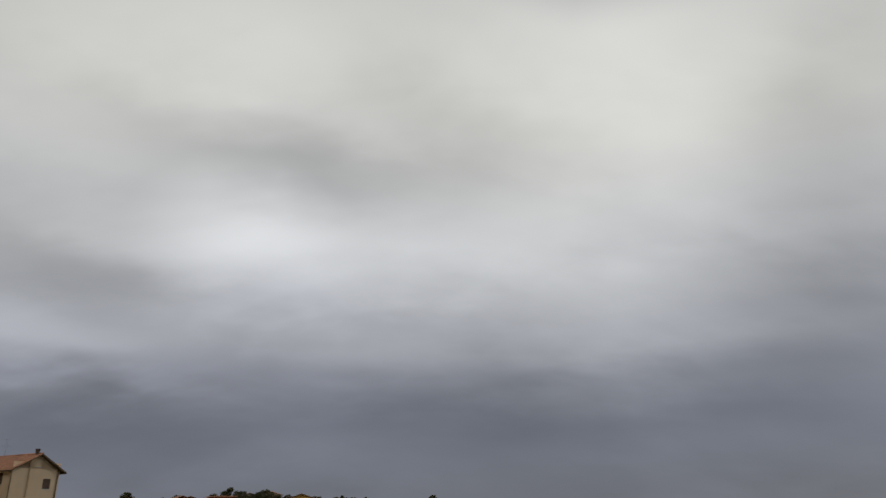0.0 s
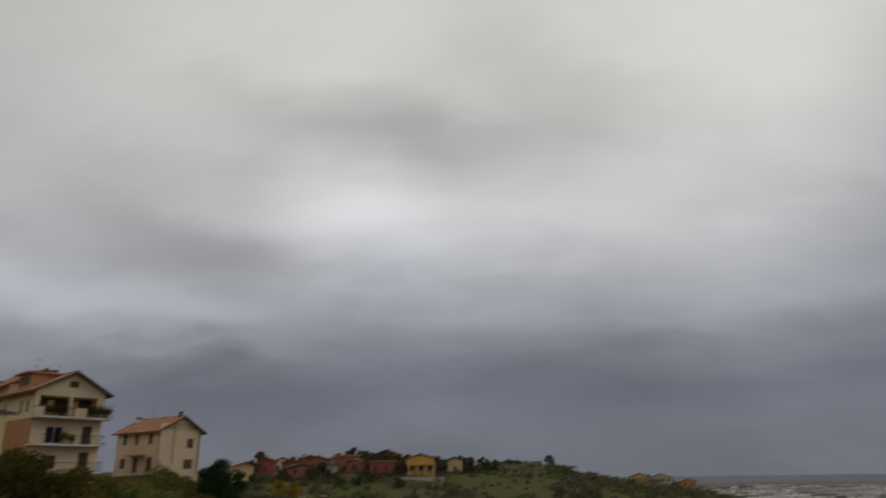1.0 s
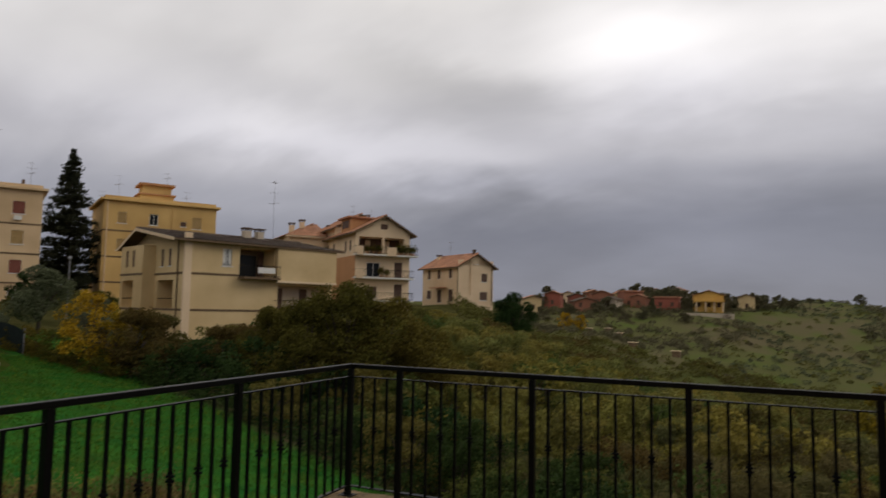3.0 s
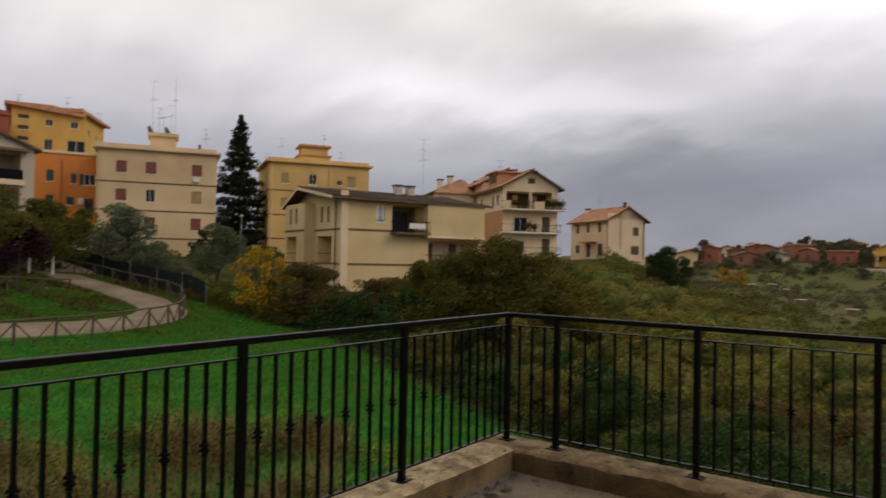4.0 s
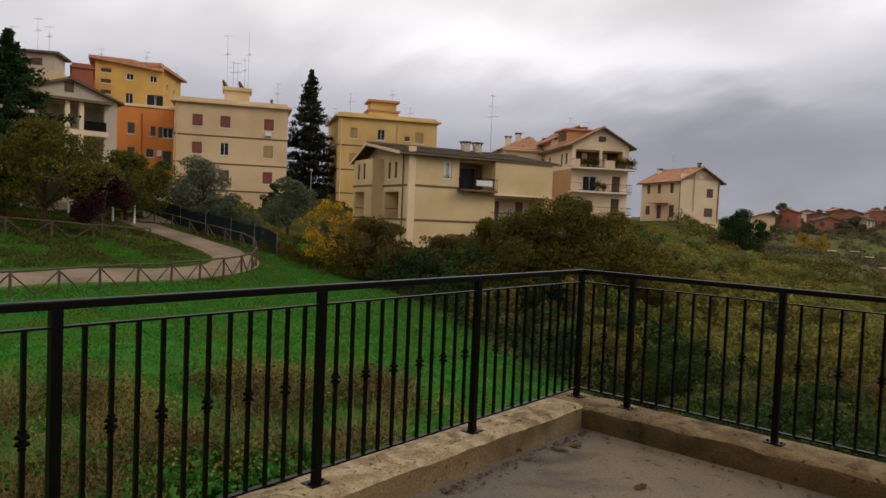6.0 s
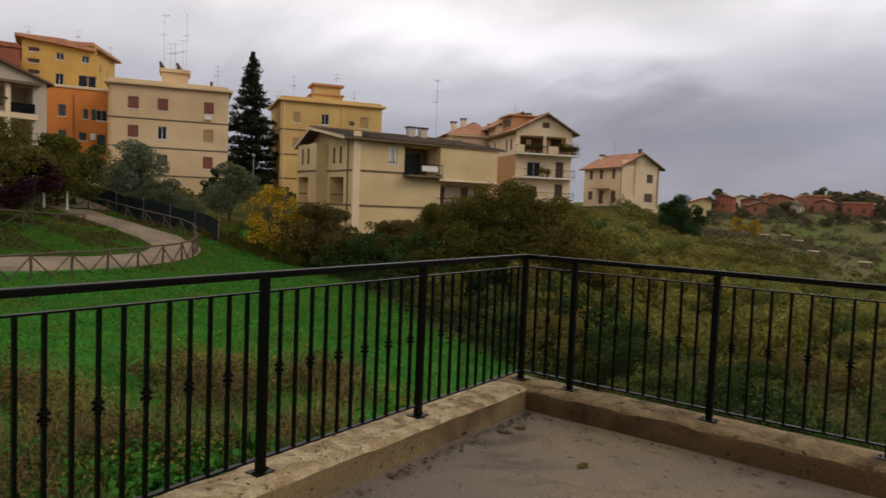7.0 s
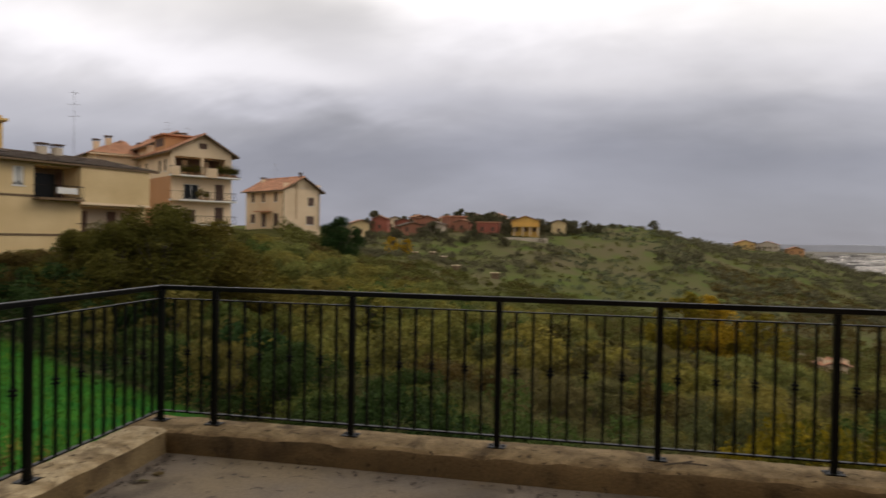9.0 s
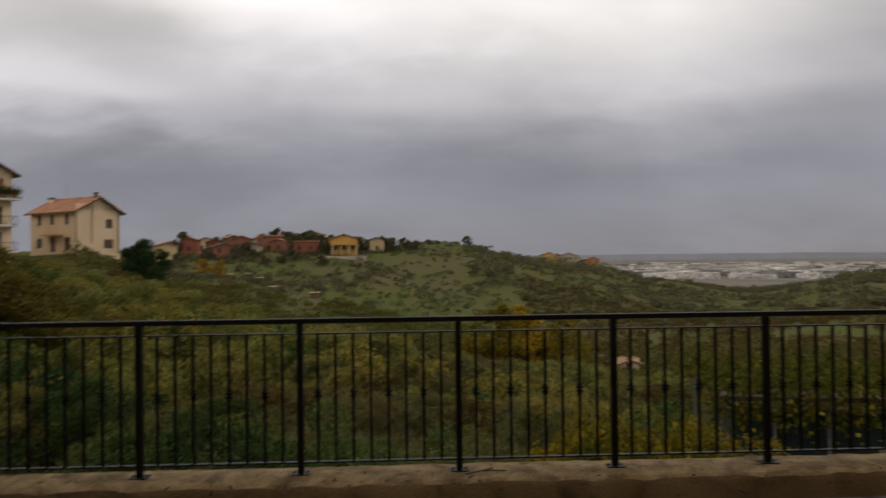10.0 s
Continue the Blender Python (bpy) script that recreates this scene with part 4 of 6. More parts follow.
antenna(cream.matrix_basis @ Vector((12.6, 7.4, CH + 1.1)), 6.4, 3, "tall lattice television aerial above a brown roof")

# -- gabled apartment house with balconies
A0 = (-51.37, 78.17, -0.20)
AL, AD, AH = 7.8, 22.0, 12.25
apt = house("apartment_house", A0, (0.6116, 0.7912), AL, AD, AH, "ivory",
    [("left", 19.4, 9.6, 0.8, 1.5, "shutbrown"), ("left", 17.4, 9.6, 0.8, 1.5, "shutbrown"), ("left", 12.0, 9.6, 0.8, 1.5, "shutbrown"), ("left", 9.0, 9.6, 0.8, 1.5, "shutbrown"),
     ("front", 1.6, 6.1, 1.9, 1.9, "glass"), ("front", 5.6, 6.05, 1.15, 2.1, "shutbrown"), ("front", 5.6, 3.1, 1.15, 2.1, "shutbrown"), ("front", 1.6, 3.3, 1.5, 1.5, "shutbrown")],
    "ivory apartment house with terracotta gable roof and planted balconies", category="apartment house", loggias=[("front", 0.5, 9.05, 6.8, 2.4, 2.6)])
gable_roof(apt, AL, AD, AH, 4.0, 2.15, along="y", mat="tiles", over=0.75)
for s in ("front", "back"):
    gable_wall(apt, "ivory", face_frame(s, AL, AD), AL, AH, 4.0 if s == "front" else AL - 4.0, 2.15)
part("side_cladding", boxed(-0.06, 0.0, -2.5, -0.003, AD * 0.75, 8.9), M["brick"], apt)
b = slab_rail(apt, pose(-0.3, 0, 9.05), 8.7, 1.5, 1.0, solid=[(0, 0.9), (4.2, 5.6)])
slab_rail(apt, pose(-0.3, 0, 6.0), 8.2, 1.4, 1.0, solid=[(0, 0.9)])
slab_rail(apt, pose(-0.3, 0, 3.0), 8.2, 1.4, 1.0, solid=[(0, 0.9)])
for x in (3.7, 6.9):
    part("column", boxed(x, -0.2, 9.05, x + 0.35, 0.15, 11.5), M["ivory"], apt)
part("attic_window", boxed(3.5, -0.03, 12.55, 4.5, 0.02, 13.25), M["shutbrown"], apt)
part("upper_storey", boxed(0.02, 9.6, AH - 0.3, AL - 0.02, AD - 0.02, AH + 1.35), M["ivory"], apt)
gable_roof(apt, AL, AD, AH + 1.35, 4.0, 2.15, along="y", mat="tiles", over=0.75, ends=(-9.2, 0.75))
dm = part("dormer", boxed(0.4, 3.4, AH - 0.2, 3.9, 7.6, AH + 2.05), M["brick"], apt)
part("dormer_roof", boxed(-0.1, 3.0, AH + 2.05, 4.2, 8.0, AH + 2.25), M["tiles"], dm)
part("dormer_window", boxed(0.33, 4.0, AH + 0.75, 0.39, 7.0, AH + 1.75), M["shutbrown"], dm)
# dark brown back for the doors and for the shade inside the loggia
part("loggia_back", boxed(0.55, 2.48, 9.1, 7.25, 2.56, 11.4), M["shutbrown"], apt)
for x in (2.2, 5.0):
    part("loggia_curtain", boxed(x, 2.38, 9.15, x + 0.7, 2.46, 11.2), M["ivory"], apt)
chimney(apt, 3.2, 4.6, AH + 1.6, 0.8, 0.5, "brick")
chimney(apt, 5.4, 5.5, AH + 1.6, 0.8, 0.4, "brick")
chimney(apt, 2.0, 19.0, AH + 1.2, 1.1, 0.6, "greige")
wing = house("apartment_house", tuple(apt.matrix_basis @ Vector((-5.6, 13.0, 0.0))), (0.6116, 0.7912), 5.55, 13.0, 12.6, "ivory",
    [("front", 1.0, 9.3, 0.9, 1.4, "shutbrown"), ("front", 3.4, 9.3, 0.9, 1.4, "shutbrown"), ("left", 3.0, 9.3, 0.9, 1.4, "shutbrown"), ("left", 8.0, 9.3, 0.9, 1.4, "shutbrown")],
    "ivory wing of the apartment house with terracotta roof and chimneys", category="apartment house")
gable_roof(wing, 5.55, 13.0, 12.6, 4.4, 2.0, along="y", mat="tiles", over=0.6, ends=(-3.6, 0.6))
bm = bmesh.new()
tiled(bm, (-0.6, -0.6, 12.3), (6.1, -0.6, 12.3), (4.9, 3.8, 14.65), (2.6, 3.8, 13.95), 9, 12)
tiled(bm, (-0.6, 3.8, 12.33), (-0.6, -0.6, 12.3), (2.6, 3.8, 13.95), (2.6, 3.8, 13.95), 7, 9)
part("hip_tiles", bm, M["tiles"], wing)
part("eave", boxed(-0.6, -0.6, 12.1, 6.1, 0.0, 12.29), M["ivory"], wing)
gable_wall(wing, "ivory", face_frame("back", 5.55, 13.0), 5.55, 12.6, 1.15, 2.0)
chimney(wing, 0.8, 2.4, 13.2, 0.9, 0.7, "ivory")
chimney(wing, 2.6, 3.4, 13.9, 0.9, 0.7, "ivory")
for q, hh in (((2.6, 9, AH + 2.0), 2.6), ((6.4, 12, AH + 1.4), 3.2)):
    antenna(apt.matrix_basis @ Vector(q), hh, 2)

# -- small gabled house
H0 = (-46.84, 100.63, 2.57)
HL, HD, HH = 6.9, 10.6, 6.25
small = house("house", H0, (0.5127, 0.8586), HL, HD, HH, "ivory",
    [("front", 4.6, 3.7, 1.15, 1.35, "shutbrown"), ("front", 4.3, 0.75, 1.5, 1.35, "shutbrown"), ("front", 3.2, 6.5, 0.7, 0.6, "shutbrown"),
     ("left", 1.6, 4.2, 0.9, 1.5, "shutbrown"), ("left", 4.6, 4.2, 0.9, 1.5, "shutbrown"), ("left", 8.0, 4.2, 0.9, 1.5, "shutbrown"),
     ("left", 1.4, 0.9, 1.3, 1.4, "shutbrown"), ("left", 4.6, 0.3, 1.2, 2.1, "shutbrown"), ("left", 7.9, 0.5, 1.3, 1.9, "shutbrown")],
    "small ivory house with terracotta gable roof and brown shutters")
gable_roof(small, HL, HD, HH, 3.5, 1.95, along="y", mat="tiles", over=0.65)
for s in ("front", "back"):
    gable_wall(small, "ivory", face_frame(s, HL, HD), HL, HH, 3.5 if s == "front" else HL - 3.5, 1.95)
chimney(small, 3.3, 0.3, HH + 1.7, 0.6, 0.34, "graytiles")
chimney(small, 2.6, 9.6, HH + 1.2, 0.7, 0.6, "ivory")
part("flue", tube(bmesh.new(), (2.4, -0.12, 1.5), (2.4, -0.12, HH + 1), 0.09), M["ivory"], small)
part("porch_roof", boxed(4.0, -1.2, 2.6, 7.6, -0.01, 2.75), M["tiles"], small, m=face_frame("left", HL, HD))
part("downpipe", tube(bmesh.new(), (-0.1, -0.1, 0), (-0.1, -0.1, HH), 0.06), M["band"], small)
part("downpipe", tube(bmesh.new(), (HL - 0.3, -0.1, 0), (HL - 0.3, -0.1, HH), 0.06), M["band"], small)
antenna(small.matrix_basis @ Vector((3.5, 7.5, HH + 1.8)), 2.6, 2)

# -- orange house, portico house, golden house and the block behind them
def between(a0, d0, a1, d1, z):
    """Corner and direction of a front that spans two bearings at two distances."""
    p0, p1 = polar(a0, d0, z), polar(a1, d1, z)
    v = p1 - p0
    return tuple(p0), (v.x / v.length, v.y / v.length), v.length

c, u, OL = between(68.9, 88.5, 65.0, 88.5, 2.7)
orange = house("house", c, u, OL, 9, 10.7, "orange",
    [("front", 1.1, 7.6, 0.75, 1.25, "shutgreen"), ("front", 3.5, 7.5, 0.55, 1.1, "shutgreen"), ("front", 4.8, 7.4, 1.15, 1.2, "glass"),
     ("front", 1.1, 4.2, 0.8, 1.9, "shutgreen"), ("front", 3.1, 5.1, 0.8, 0.9, "shutgreen"), ("front", 4.9, 4.0, 0.9, 1.9, "shutgreen"), ("front", 1.1, 1.0, 0.8, 1.5, "shutgreen")],
    "bright orange plastered house with dark green shutters and flat roof")
part("roof_edge", boxed(-0.1, -0.15, 10.7, OL + 0.1, 9, 11.0, bevel=0.04), M["ivory"], orange)
part("downpipe", tube(bmesh.new(), (2.6, -0.08, 0), (2.6, -0.08, 10), 0.06), M["redplaster"], orange)
part("air_conditioner", boxed(4.25, -0.4, 5.2, 4.75, -0.02, 5.9, bevel=0.03), M["white"], orange)
part("shutter", boxed(4.35, -0.06, 7.4, 4.78, -0.01, 8.6), M["shutgreen"], orange)

c, u, GL = between(70.4, 108, 66.3, 108, 4)
golden = house("apartment_block", c, u, GL, 9, 18.0, "tallyellow",
    [("front", 3.9, 15.6, 0.9, 0.9, "glass"), ("front", 6.9, 15.6, 0.9, 0.9, "glass"), ("front", 3.8, 11.9, 1.0, 1.9, "glass"), ("front", 6.5, 11.7, 2.2, 2.2, "glass")]
    + [("front", 0.7, 16.3 - 1.45 * k, 1.3, 0.55, "shutbrown") for k in range(4)],
    "tall golden yellow apartment block with shallow tiled roof", category="apartment block")
rf = bmesh.new()
wedge(rf, [(-0.8, 18.3), (GL * 0.62, 18.3), (GL + 0.8, 17.4), (GL + 0.8, 17.1), (-0.8, 17.95)], -0.7, 9.7)
part("roof", rf, M["tiles"], golden)
part("balcony_wall", boxed(2.6, -1.6, 10.6, GL + 1.5, -0.01, 12.0), M["yellow"], golden)
# its flank turns away and falls with the hill
p1 = golden.matrix_basis @ Vector((GL, 0, 0))
p2 = polar(64.6, 118, 4)
fl = thing("apartment_block", pose(p1.x, p1.y, 4, 0, 0, math.degrees(math.atan2(p2.y - p1.y, p2.x - p1.x))), "golden yellow flank wing with sloping eave and small windows", "apartment block", "houses on the slope")
FLn = (Vector((p2.x, p2.y, 0)) - Vector((p1.x, p1.y, 0))).length
bm = bmesh.new()
pierced(bm, Matrix.Identity(4), FLn, 17.0, [(4.0, 14.4, 0.7, 0.9), (7.0, 14.2, 0.7, 0.9)])
pierced(bm, pose(FLn, 0, 0, 0, 0, 90), 7, 17.0, [])
part("wall", bm, M["tallyellow"], fl)
for x in (4.0, 7.0):
    window(fl, pose(x, 0, 14.4 if x < 5 else 14.2), 0.7, 0.9, "glass")
rf = bmesh.new()
wedge(rf, [(-0.3, 17.5), (FLn + 0.9, 17.2), (FLn + 0.9, 16.9), (-0.3, 17.0)], -0.7, 7)
part("roof", rf, M["tiles"], fl)

c, u, PL = between(75.5, 74, 68.9, 76, 5.4)
port = house("house", c, u, PL, 9, 6.6, "greige", [],
    "grey-beige house with pillared loggia under a gable roof", loggias=[("front", 1.3, 3.4, 6.4, 2.6, 2.6), ("front", 1.3, 0.2, 6.4, 2.6, 2.6)])
gable_roof(port, PL, 9, 6.6, 4.6, 1.6, along="y", mat="graytiles", over=0.5, under="band")
gable_wall(port, "greige", face_frame("front", PL, 9), PL, 6.6, 4.6, 1.6)
part("gable_vent", boxed(4.2, -0.05, 6.9, 5.0, -0.004, 7.8), M["shutbrown"], port)
for x in (1.3, 4.2, 5.4):
    part("pillar", boxed(x, -0.45, 0, x + 0.4, 0.05, 6.3), M["ivory"], port)
part("loggia_front", boxed(1.0, -0.4, 3.0, 8.0, -0.1, 3.5), M["ivory"], port)
part("loggia_canopy", boxed(0.4, -0.9, 6.05, 8.2, -0.01, 6.3), M["band"], port)
part("balcony_railing", boxed(5.8, -0.38, 3.5, 7.8, -0.3, 4.4), M["iron"], port)

c, u, KL = between(78, 97, 72.5, 94, 4.6)
block = house("apartment_block", c, u, KL, 6, 12.6, "beige",
    [("front", 6.2, 8.3, 1.5, 2.4, "shutbrown"), ("front", 2.0, 8.6, 1.3, 2.2, "shutbrown"), ("front", 6.2, 5.2, 1.3, 1.8, "shutbrown"), ("right", 2.5, 8.9, 0.8, 1.5, "glass")],
    "beige apartment block with set-back attic and roof terrace", category="apartment block")
part("terrace_wall", boxed(-0.3, -0.4, 11.2, KL + 0.3, 0.0, 12.7), M["beige"], block)
attic = part("attic", boxed(0.6, 1.6, 12.6, KL - 1.2, 5.6, 14.9), M["greige"], block)
part("attic_roof", boxed(0.0, 1.0, 14.9, KL - 0.6, 6.2, 15.2, bevel=0.05), M["graytiles"], attic)
for x in (3.6, 6.0):
    part("attic_window", boxed(x, 1.52, 13.6, x + 1.1, 1.59, 14.4), M["shutbrown"], attic)
for az, d, z, hh in ((75.5, 97, 19.8, 2.6), (74.0, 97, 19.8, 4.0), (73.3, 97, 19.8, 3.2), (70.0, 112, 22.2, 2.0), (67.0, 112, 22.2, 2.4), (64.9, 116, 21.0, 2.6)):
    antenna(polar(az, d, z), hh, 2)
c, u, RL = between(71.9, 101, 70.5, 101, 6)
redb = house("apartment_block", c, u, RL, 8, 13.2, "redplaster", [("front", 0.9, 8.5, 0.8, 1.2, "shutbrown")], "brick red rendered block squeezed between yellow ones", category="apartment block")
flat_roof(redb, RL, 8, 13.2, M["redplaster"], 0.2)
c, u, RL = between(71.2, 112, 70.1, 112, 6)
gold2 = house("apartment_block", c, u, RL, 8, 14.0, "tallyellow", [("front", 0.6, 11.0, 0.8, 1.2, "glass")], "narrow golden block with brown roof behind the red one", category="apartment block")
part("roof", boxed(-0.4, -0.4, 14.0, RL + 0.4, 8, 15.2), M["graytiles"], gold2)

# ---------------------------------------------------------------- path, fences and car park
def spline(points, step=0.8):
    """A smooth run of places through bearings and distances."""
    p = [polar(a, d) for a, d in points]
    p = [2 * p[0] - p[1], *p, 2 * p[-1] - p[-2]]
    out = []
    for a, b, c, d in zip(p, p[1:], p[2:], p[3:]):
        n = max(2, int((c - b).length / step))
        for k in range(n):
            t = k / n
            out.append(0.5 * ((2 * b) + (c - a) * t + (2 * a - 5 * b + 4 * c - d) * t * t + (3 * b - a - 3 * c + d) * t ** 3))
    out.append(p[-2])
    return out

def ribbon(name, points, width, mat, label, category, lift=0.07, cuts=6):
    run = spline(points)
    bm = bmesh.new()
    rows = []
    for k, q in enumerate(run):
        t = (run[min(k + 1, len(run) - 1)] - run[max(k - 1, 0)]).normalized()
        side = Vector((-t.y, t.x, 0))
        row = []
        for j in range(cuts + 1):
            w = width * (1 + 0.16 * noise.noise((q.x / 2.5, q.y / 2.5, j > cuts / 2)))
            s = q + side * w * (j / cuts - 0.5)
            edge = 0.12 if j in (0, cuts) else 0.0
            row.append(bm.verts.new((s.x, s.y, ground(s.x, s.y) + lift - edge)))
        rows.append(row)
    for a, b in zip(rows, rows[1:]):
        for j in range(cuts):
            bm.faces.new((a[j], a[j + 1], b[j + 1], b[j]))
    bmesh.ops.recalc_face_normals(bm, faces=bm.faces)
    return tagged(part(name, bm, M[mat], smooth=True), label, category, kind="structure")

ribbon("path", [(92, 33), (84, 34.2), (76, 35.2), (70, 36.6), (65, 38.6), (61.6, 41.5), (60.3, 45), (60.8, 49), (63, 53.5), (66.5, 58.5), (69, 63)], 3.3, "path", "pale sandy gravel path winding up the slope", "path")
ribbon("car_park", [(66, 66), (71, 64.5), (78, 64), (88, 64)], 9, "path", "pale gravel parking ground above the lawn", "parking", lift=0.12, cuts=10)
ribbon("road", [(-8, 100), (-11, 98), (-14, 97), (-18, 99)], 2.2, "path", "pale unpaved lane in the valley", "road", lift=0.15)
ribbon("road", [(-9.5, 150), (-12, 142), (-14, 130), (-16.5, 118), (-19, 112)], 1.8, "path", "pale farm track in the valley", "road", lift=0.15)

def rustic_fence(points, spacing, label, height=1.0):
    run = spline(points, 0.25)
    posts, acc = [run[0]], 0.0
    for a, b in zip(run, run[1:]):
        acc += (b - a).length
        if acc >= spacing:
            posts.append(b)
            acc = 0.0
    f = thing("wooden_fence", pose(0, 0, 0), label, "fence", "rustic fences")
    places = [Vector((q.x, q.y, ground(q.x, q.y))) for q in posts]
    for q in places:
        lean = Vector((random.uniform(-0.05, 0.05), random.uniform(-0.05, 0.05), 0))
        part("post", tube(bmesh.new(), q - Vector((0, 0, 0.2)), q + lean + Vector((0, 0, height + 0.05)), 0.065, 0.055, 7), M["wood"], f)
    for a, b in zip(places, places[1:]):
        up = Vector((0, 0, height))
        j = Vector((0, 0, random.uniform(-0.04, 0.04)))
        part("top_rail", tube(bmesh.new(), a + up, b + up + j, 0.05, 0.045, 7), M["wood"], f)
        mid = (a + b) / 2
        part("brace", tube(bmesh.new(), a + up * 0.93, mid + up * 0.06, 0.035, sides=6), M["wood"], f)
        part("brace", tube(bmesh.new(), b + up * 0.93, mid + up * 0.06, 0.035, sides=6), M["wood"], f)
    return f

rustic_fence([(92, 31), (84, 31.2), (76, 32), (71, 33.2), (67, 34.8), (63.5, 36.8), (61, 38.8), (59.4, 41.0), (58.8, 43.5), (58.8, 46.5)], 1.75, "rustic round-wood fence with crossed braces beside the lower path")
rustic_fence([(58.8, 48.5), (59.3, 51.5), (61.5, 55), (65, 59.5), (67.5, 63)], 2.0, "rustic round-wood fence with crossed braces along the upper path")
rustic_fence([(66.5, 50.5), (69, 48), (72, 47), (77, 46.5), (86, 46)], 2.2, "rustic round-wood fence with crossed braces at the car park")

def net_fence():
    f = thing("net_fence", pose(0, 0, 0), "dark green netting fence on thin posts", "fence")
    run = spline([(57.2, 50.5), (59.5, 54.5), (62, 58), (65, 62.5), (68, 67)], 1.0)
    bm = bmesh.new()
    prev = None
    for k, q in enumerate(run):
        z = ground(q.x, q.y)
        sag = 0.08 * math.sin(k * 1.1)
        pair = (bm.verts.new((q.x, q.y, z - 0.1)), bm.verts.new((q.x, q.y, z + 1.45 + sag)))
        if prev:
            bm.faces.new((prev[0], pair[0], pair[1], prev[1]))
        prev = pair
        if k % 3 == 0:
            part("post", tube(bmesh.new(), (q.x, q.y, z - 0.2), (q.x, q.y, z + 1.6), 0.035, sides=6), M["metal"], f)
    ext = bmesh.ops.solidify(bm, geom=bm.faces[:], thickness=0.02)
    part("netting", bm, M["net"], f)
net_fence()

bollard = None
for k in range(9):
    q = polar(67.6 + 1.45 * k, 58.5 + 0.15 * k)
    q.z = ground(q.x, q.y)
    if bollard is None:
        bollard = thing("bollard", pose(*q), "white painted wooden post at the car park edge", "bollard", "car park posts")
        part("post", tube(bmesh.new(), (0, 0, -0.1), (0, 0, 1.35), 0.085, 0.08, 8), M["white"], bollard)
        part("cap", tube(bmesh.new(), (0, 0, 1.35), (0, 0, 1.42), 0.095, 0.05, 8), M["white"], bollard)
    else:
        copy_thing(bollard, pose(*q))

def car(place, turn, paint, label):
    c = thing("car", pose(*place, 0, 0, turn), label, "car", "parked cars")
    side = [(-2.0, 0.35), (-2.05, 0.75), (-1.8, 0.95), (-1.2, 1.02), (-0.6, 1.42), (0.7, 1.45), (1.5, 1.05), (2.0, 0.95), (2.05, 0.5), (1.95, 0.3)]
    bm = bmesh.new()
    wedge(bm, [(x, z) for x, z in side], -0.82, 0.82)
    bmesh.ops.bevel(bm, geom=bm.edges[:], offset=0.06, segments=2, affect="EDGES")
    part("body", bm, paint, c, smooth=False)
    bm = bmesh.new()
    wedge(bm, [(-1.05, 1.04), (-0.55, 1.38), (0.65, 1.40), (1.35, 1.05)], -0.835, 0.835)
    part("side_windows", bm, M["glass"], c)
    for x in (-1.25, 1.3):
        for y in (-0.74, 0.74):
            w = part("wheel", tube(bmesh.new(), (x, y - 0.1, 0.32), (x, y + 0.1, 0.32), 0.32, sides=16), M["net"], c)
            part("rim", tube(bmesh.new(), (x, y - 0.105, 0.32), (x, y + 0.105, 0.32), 0.19, sides=12), M["metal"], w)
for az, d, turn, mat, lab in ((75.2, 66, 20, "metal", "grey parked car on the gravel"), (65.6, 68, 60, "white", "white parked car half hidden behind trees")):
    q = polar(az, d)
    car((q.x, q.y, ground(q.x, q.y) + 0.16), turn, M[mat], lab)

def street_lamp(az, d, h):
    q = polar(az, d)
    s = thing("street_lamp", pose(q.x, q.y, ground(q.x, q.y)), "grey street lamp with a round head", "lamp post")
    part("pole", tube(bmesh.new(), (0, 0, -0.2), (0, 0, h), 0.07, 0.045), M["metal"], s)
    bm = bmesh.new()
    bmesh.ops.create_uvsphere(bm, u_segments=12, v_segments=8, radius=0.17, matrix=Matrix.Translation((0, 0, h + 0.1)))
    part("lamp_head", bm, M["metal"], s, smooth=True)
street_lamp(54.7, 72, 5.4)

# ---------------------------------------------------------------- plants
rng = np.random.default_rng(7)

def leaf_mesh(name, centres, size, mat, up=0.35, slim=0.5):
    """Small pointed leaves, one face each, at the places given."""
    n = len(centres)
    nrm = rng.normal(size=(n, 3))
    nrm[:, 2] += up * 2
    nrm /= np.linalg.norm(nrm, axis=1)[:, None]
    t = np.cross(nrm, rng.normal(size=(n, 3)))
    t /= np.linalg.norm(t, axis=1)[:, None] + 1e-9
    b = np.cross(nrm, t)
    s = (size * rng.uniform(0.6, 1.35, n))[:, None]
    v = np.empty((n, 4, 3))
    v[:, 0], v[:, 2] = centres - t * s * 0.5, centres + t * s * 0.5
    v[:, 1], v[:, 3] = centres + b * s * slim * 0.5, centres - b * s * slim * 0.5
    me = bpy.data.meshes.new(name)
    me.vertices.add(4 * n)
    me.vertices.foreach_set("co", v.ravel())
    me.loops.add(4 * n)
    me.loops.foreach_set("vertex_index", np.arange(4 * n))
    me.polygons.add(n)
    me.polygons.foreach_set("loop_start", np.arange(0, 4 * n, 4))
    me.update(calc_edges=True)
    me.materials.append(mat)
    return me

def clumps(count, radius, height, low, spread=0.55, shape="round"):
    """Centres and sizes of the leaf clumps of a crown."""
    out = []
    for _ in range(count):
        a, q = rng.uniform(0, 2 * math.pi), rng.uniform(0, 1) ** 0.5
        zf = rng.uniform(0, 1)
        w = math.sin(math.pi * min(1, 0.22 + 0.72 * zf)) if shape == "round" else (1 - 0.35 * zf)
        out.append((radius * q * w * math.cos(a), radius * q * w * math.sin(a), low + (height - low) * zf, radius * spread * rng.uniform(0.45, 0.8) * (1.1 - 0.45 * zf)))
    return np.array(out)

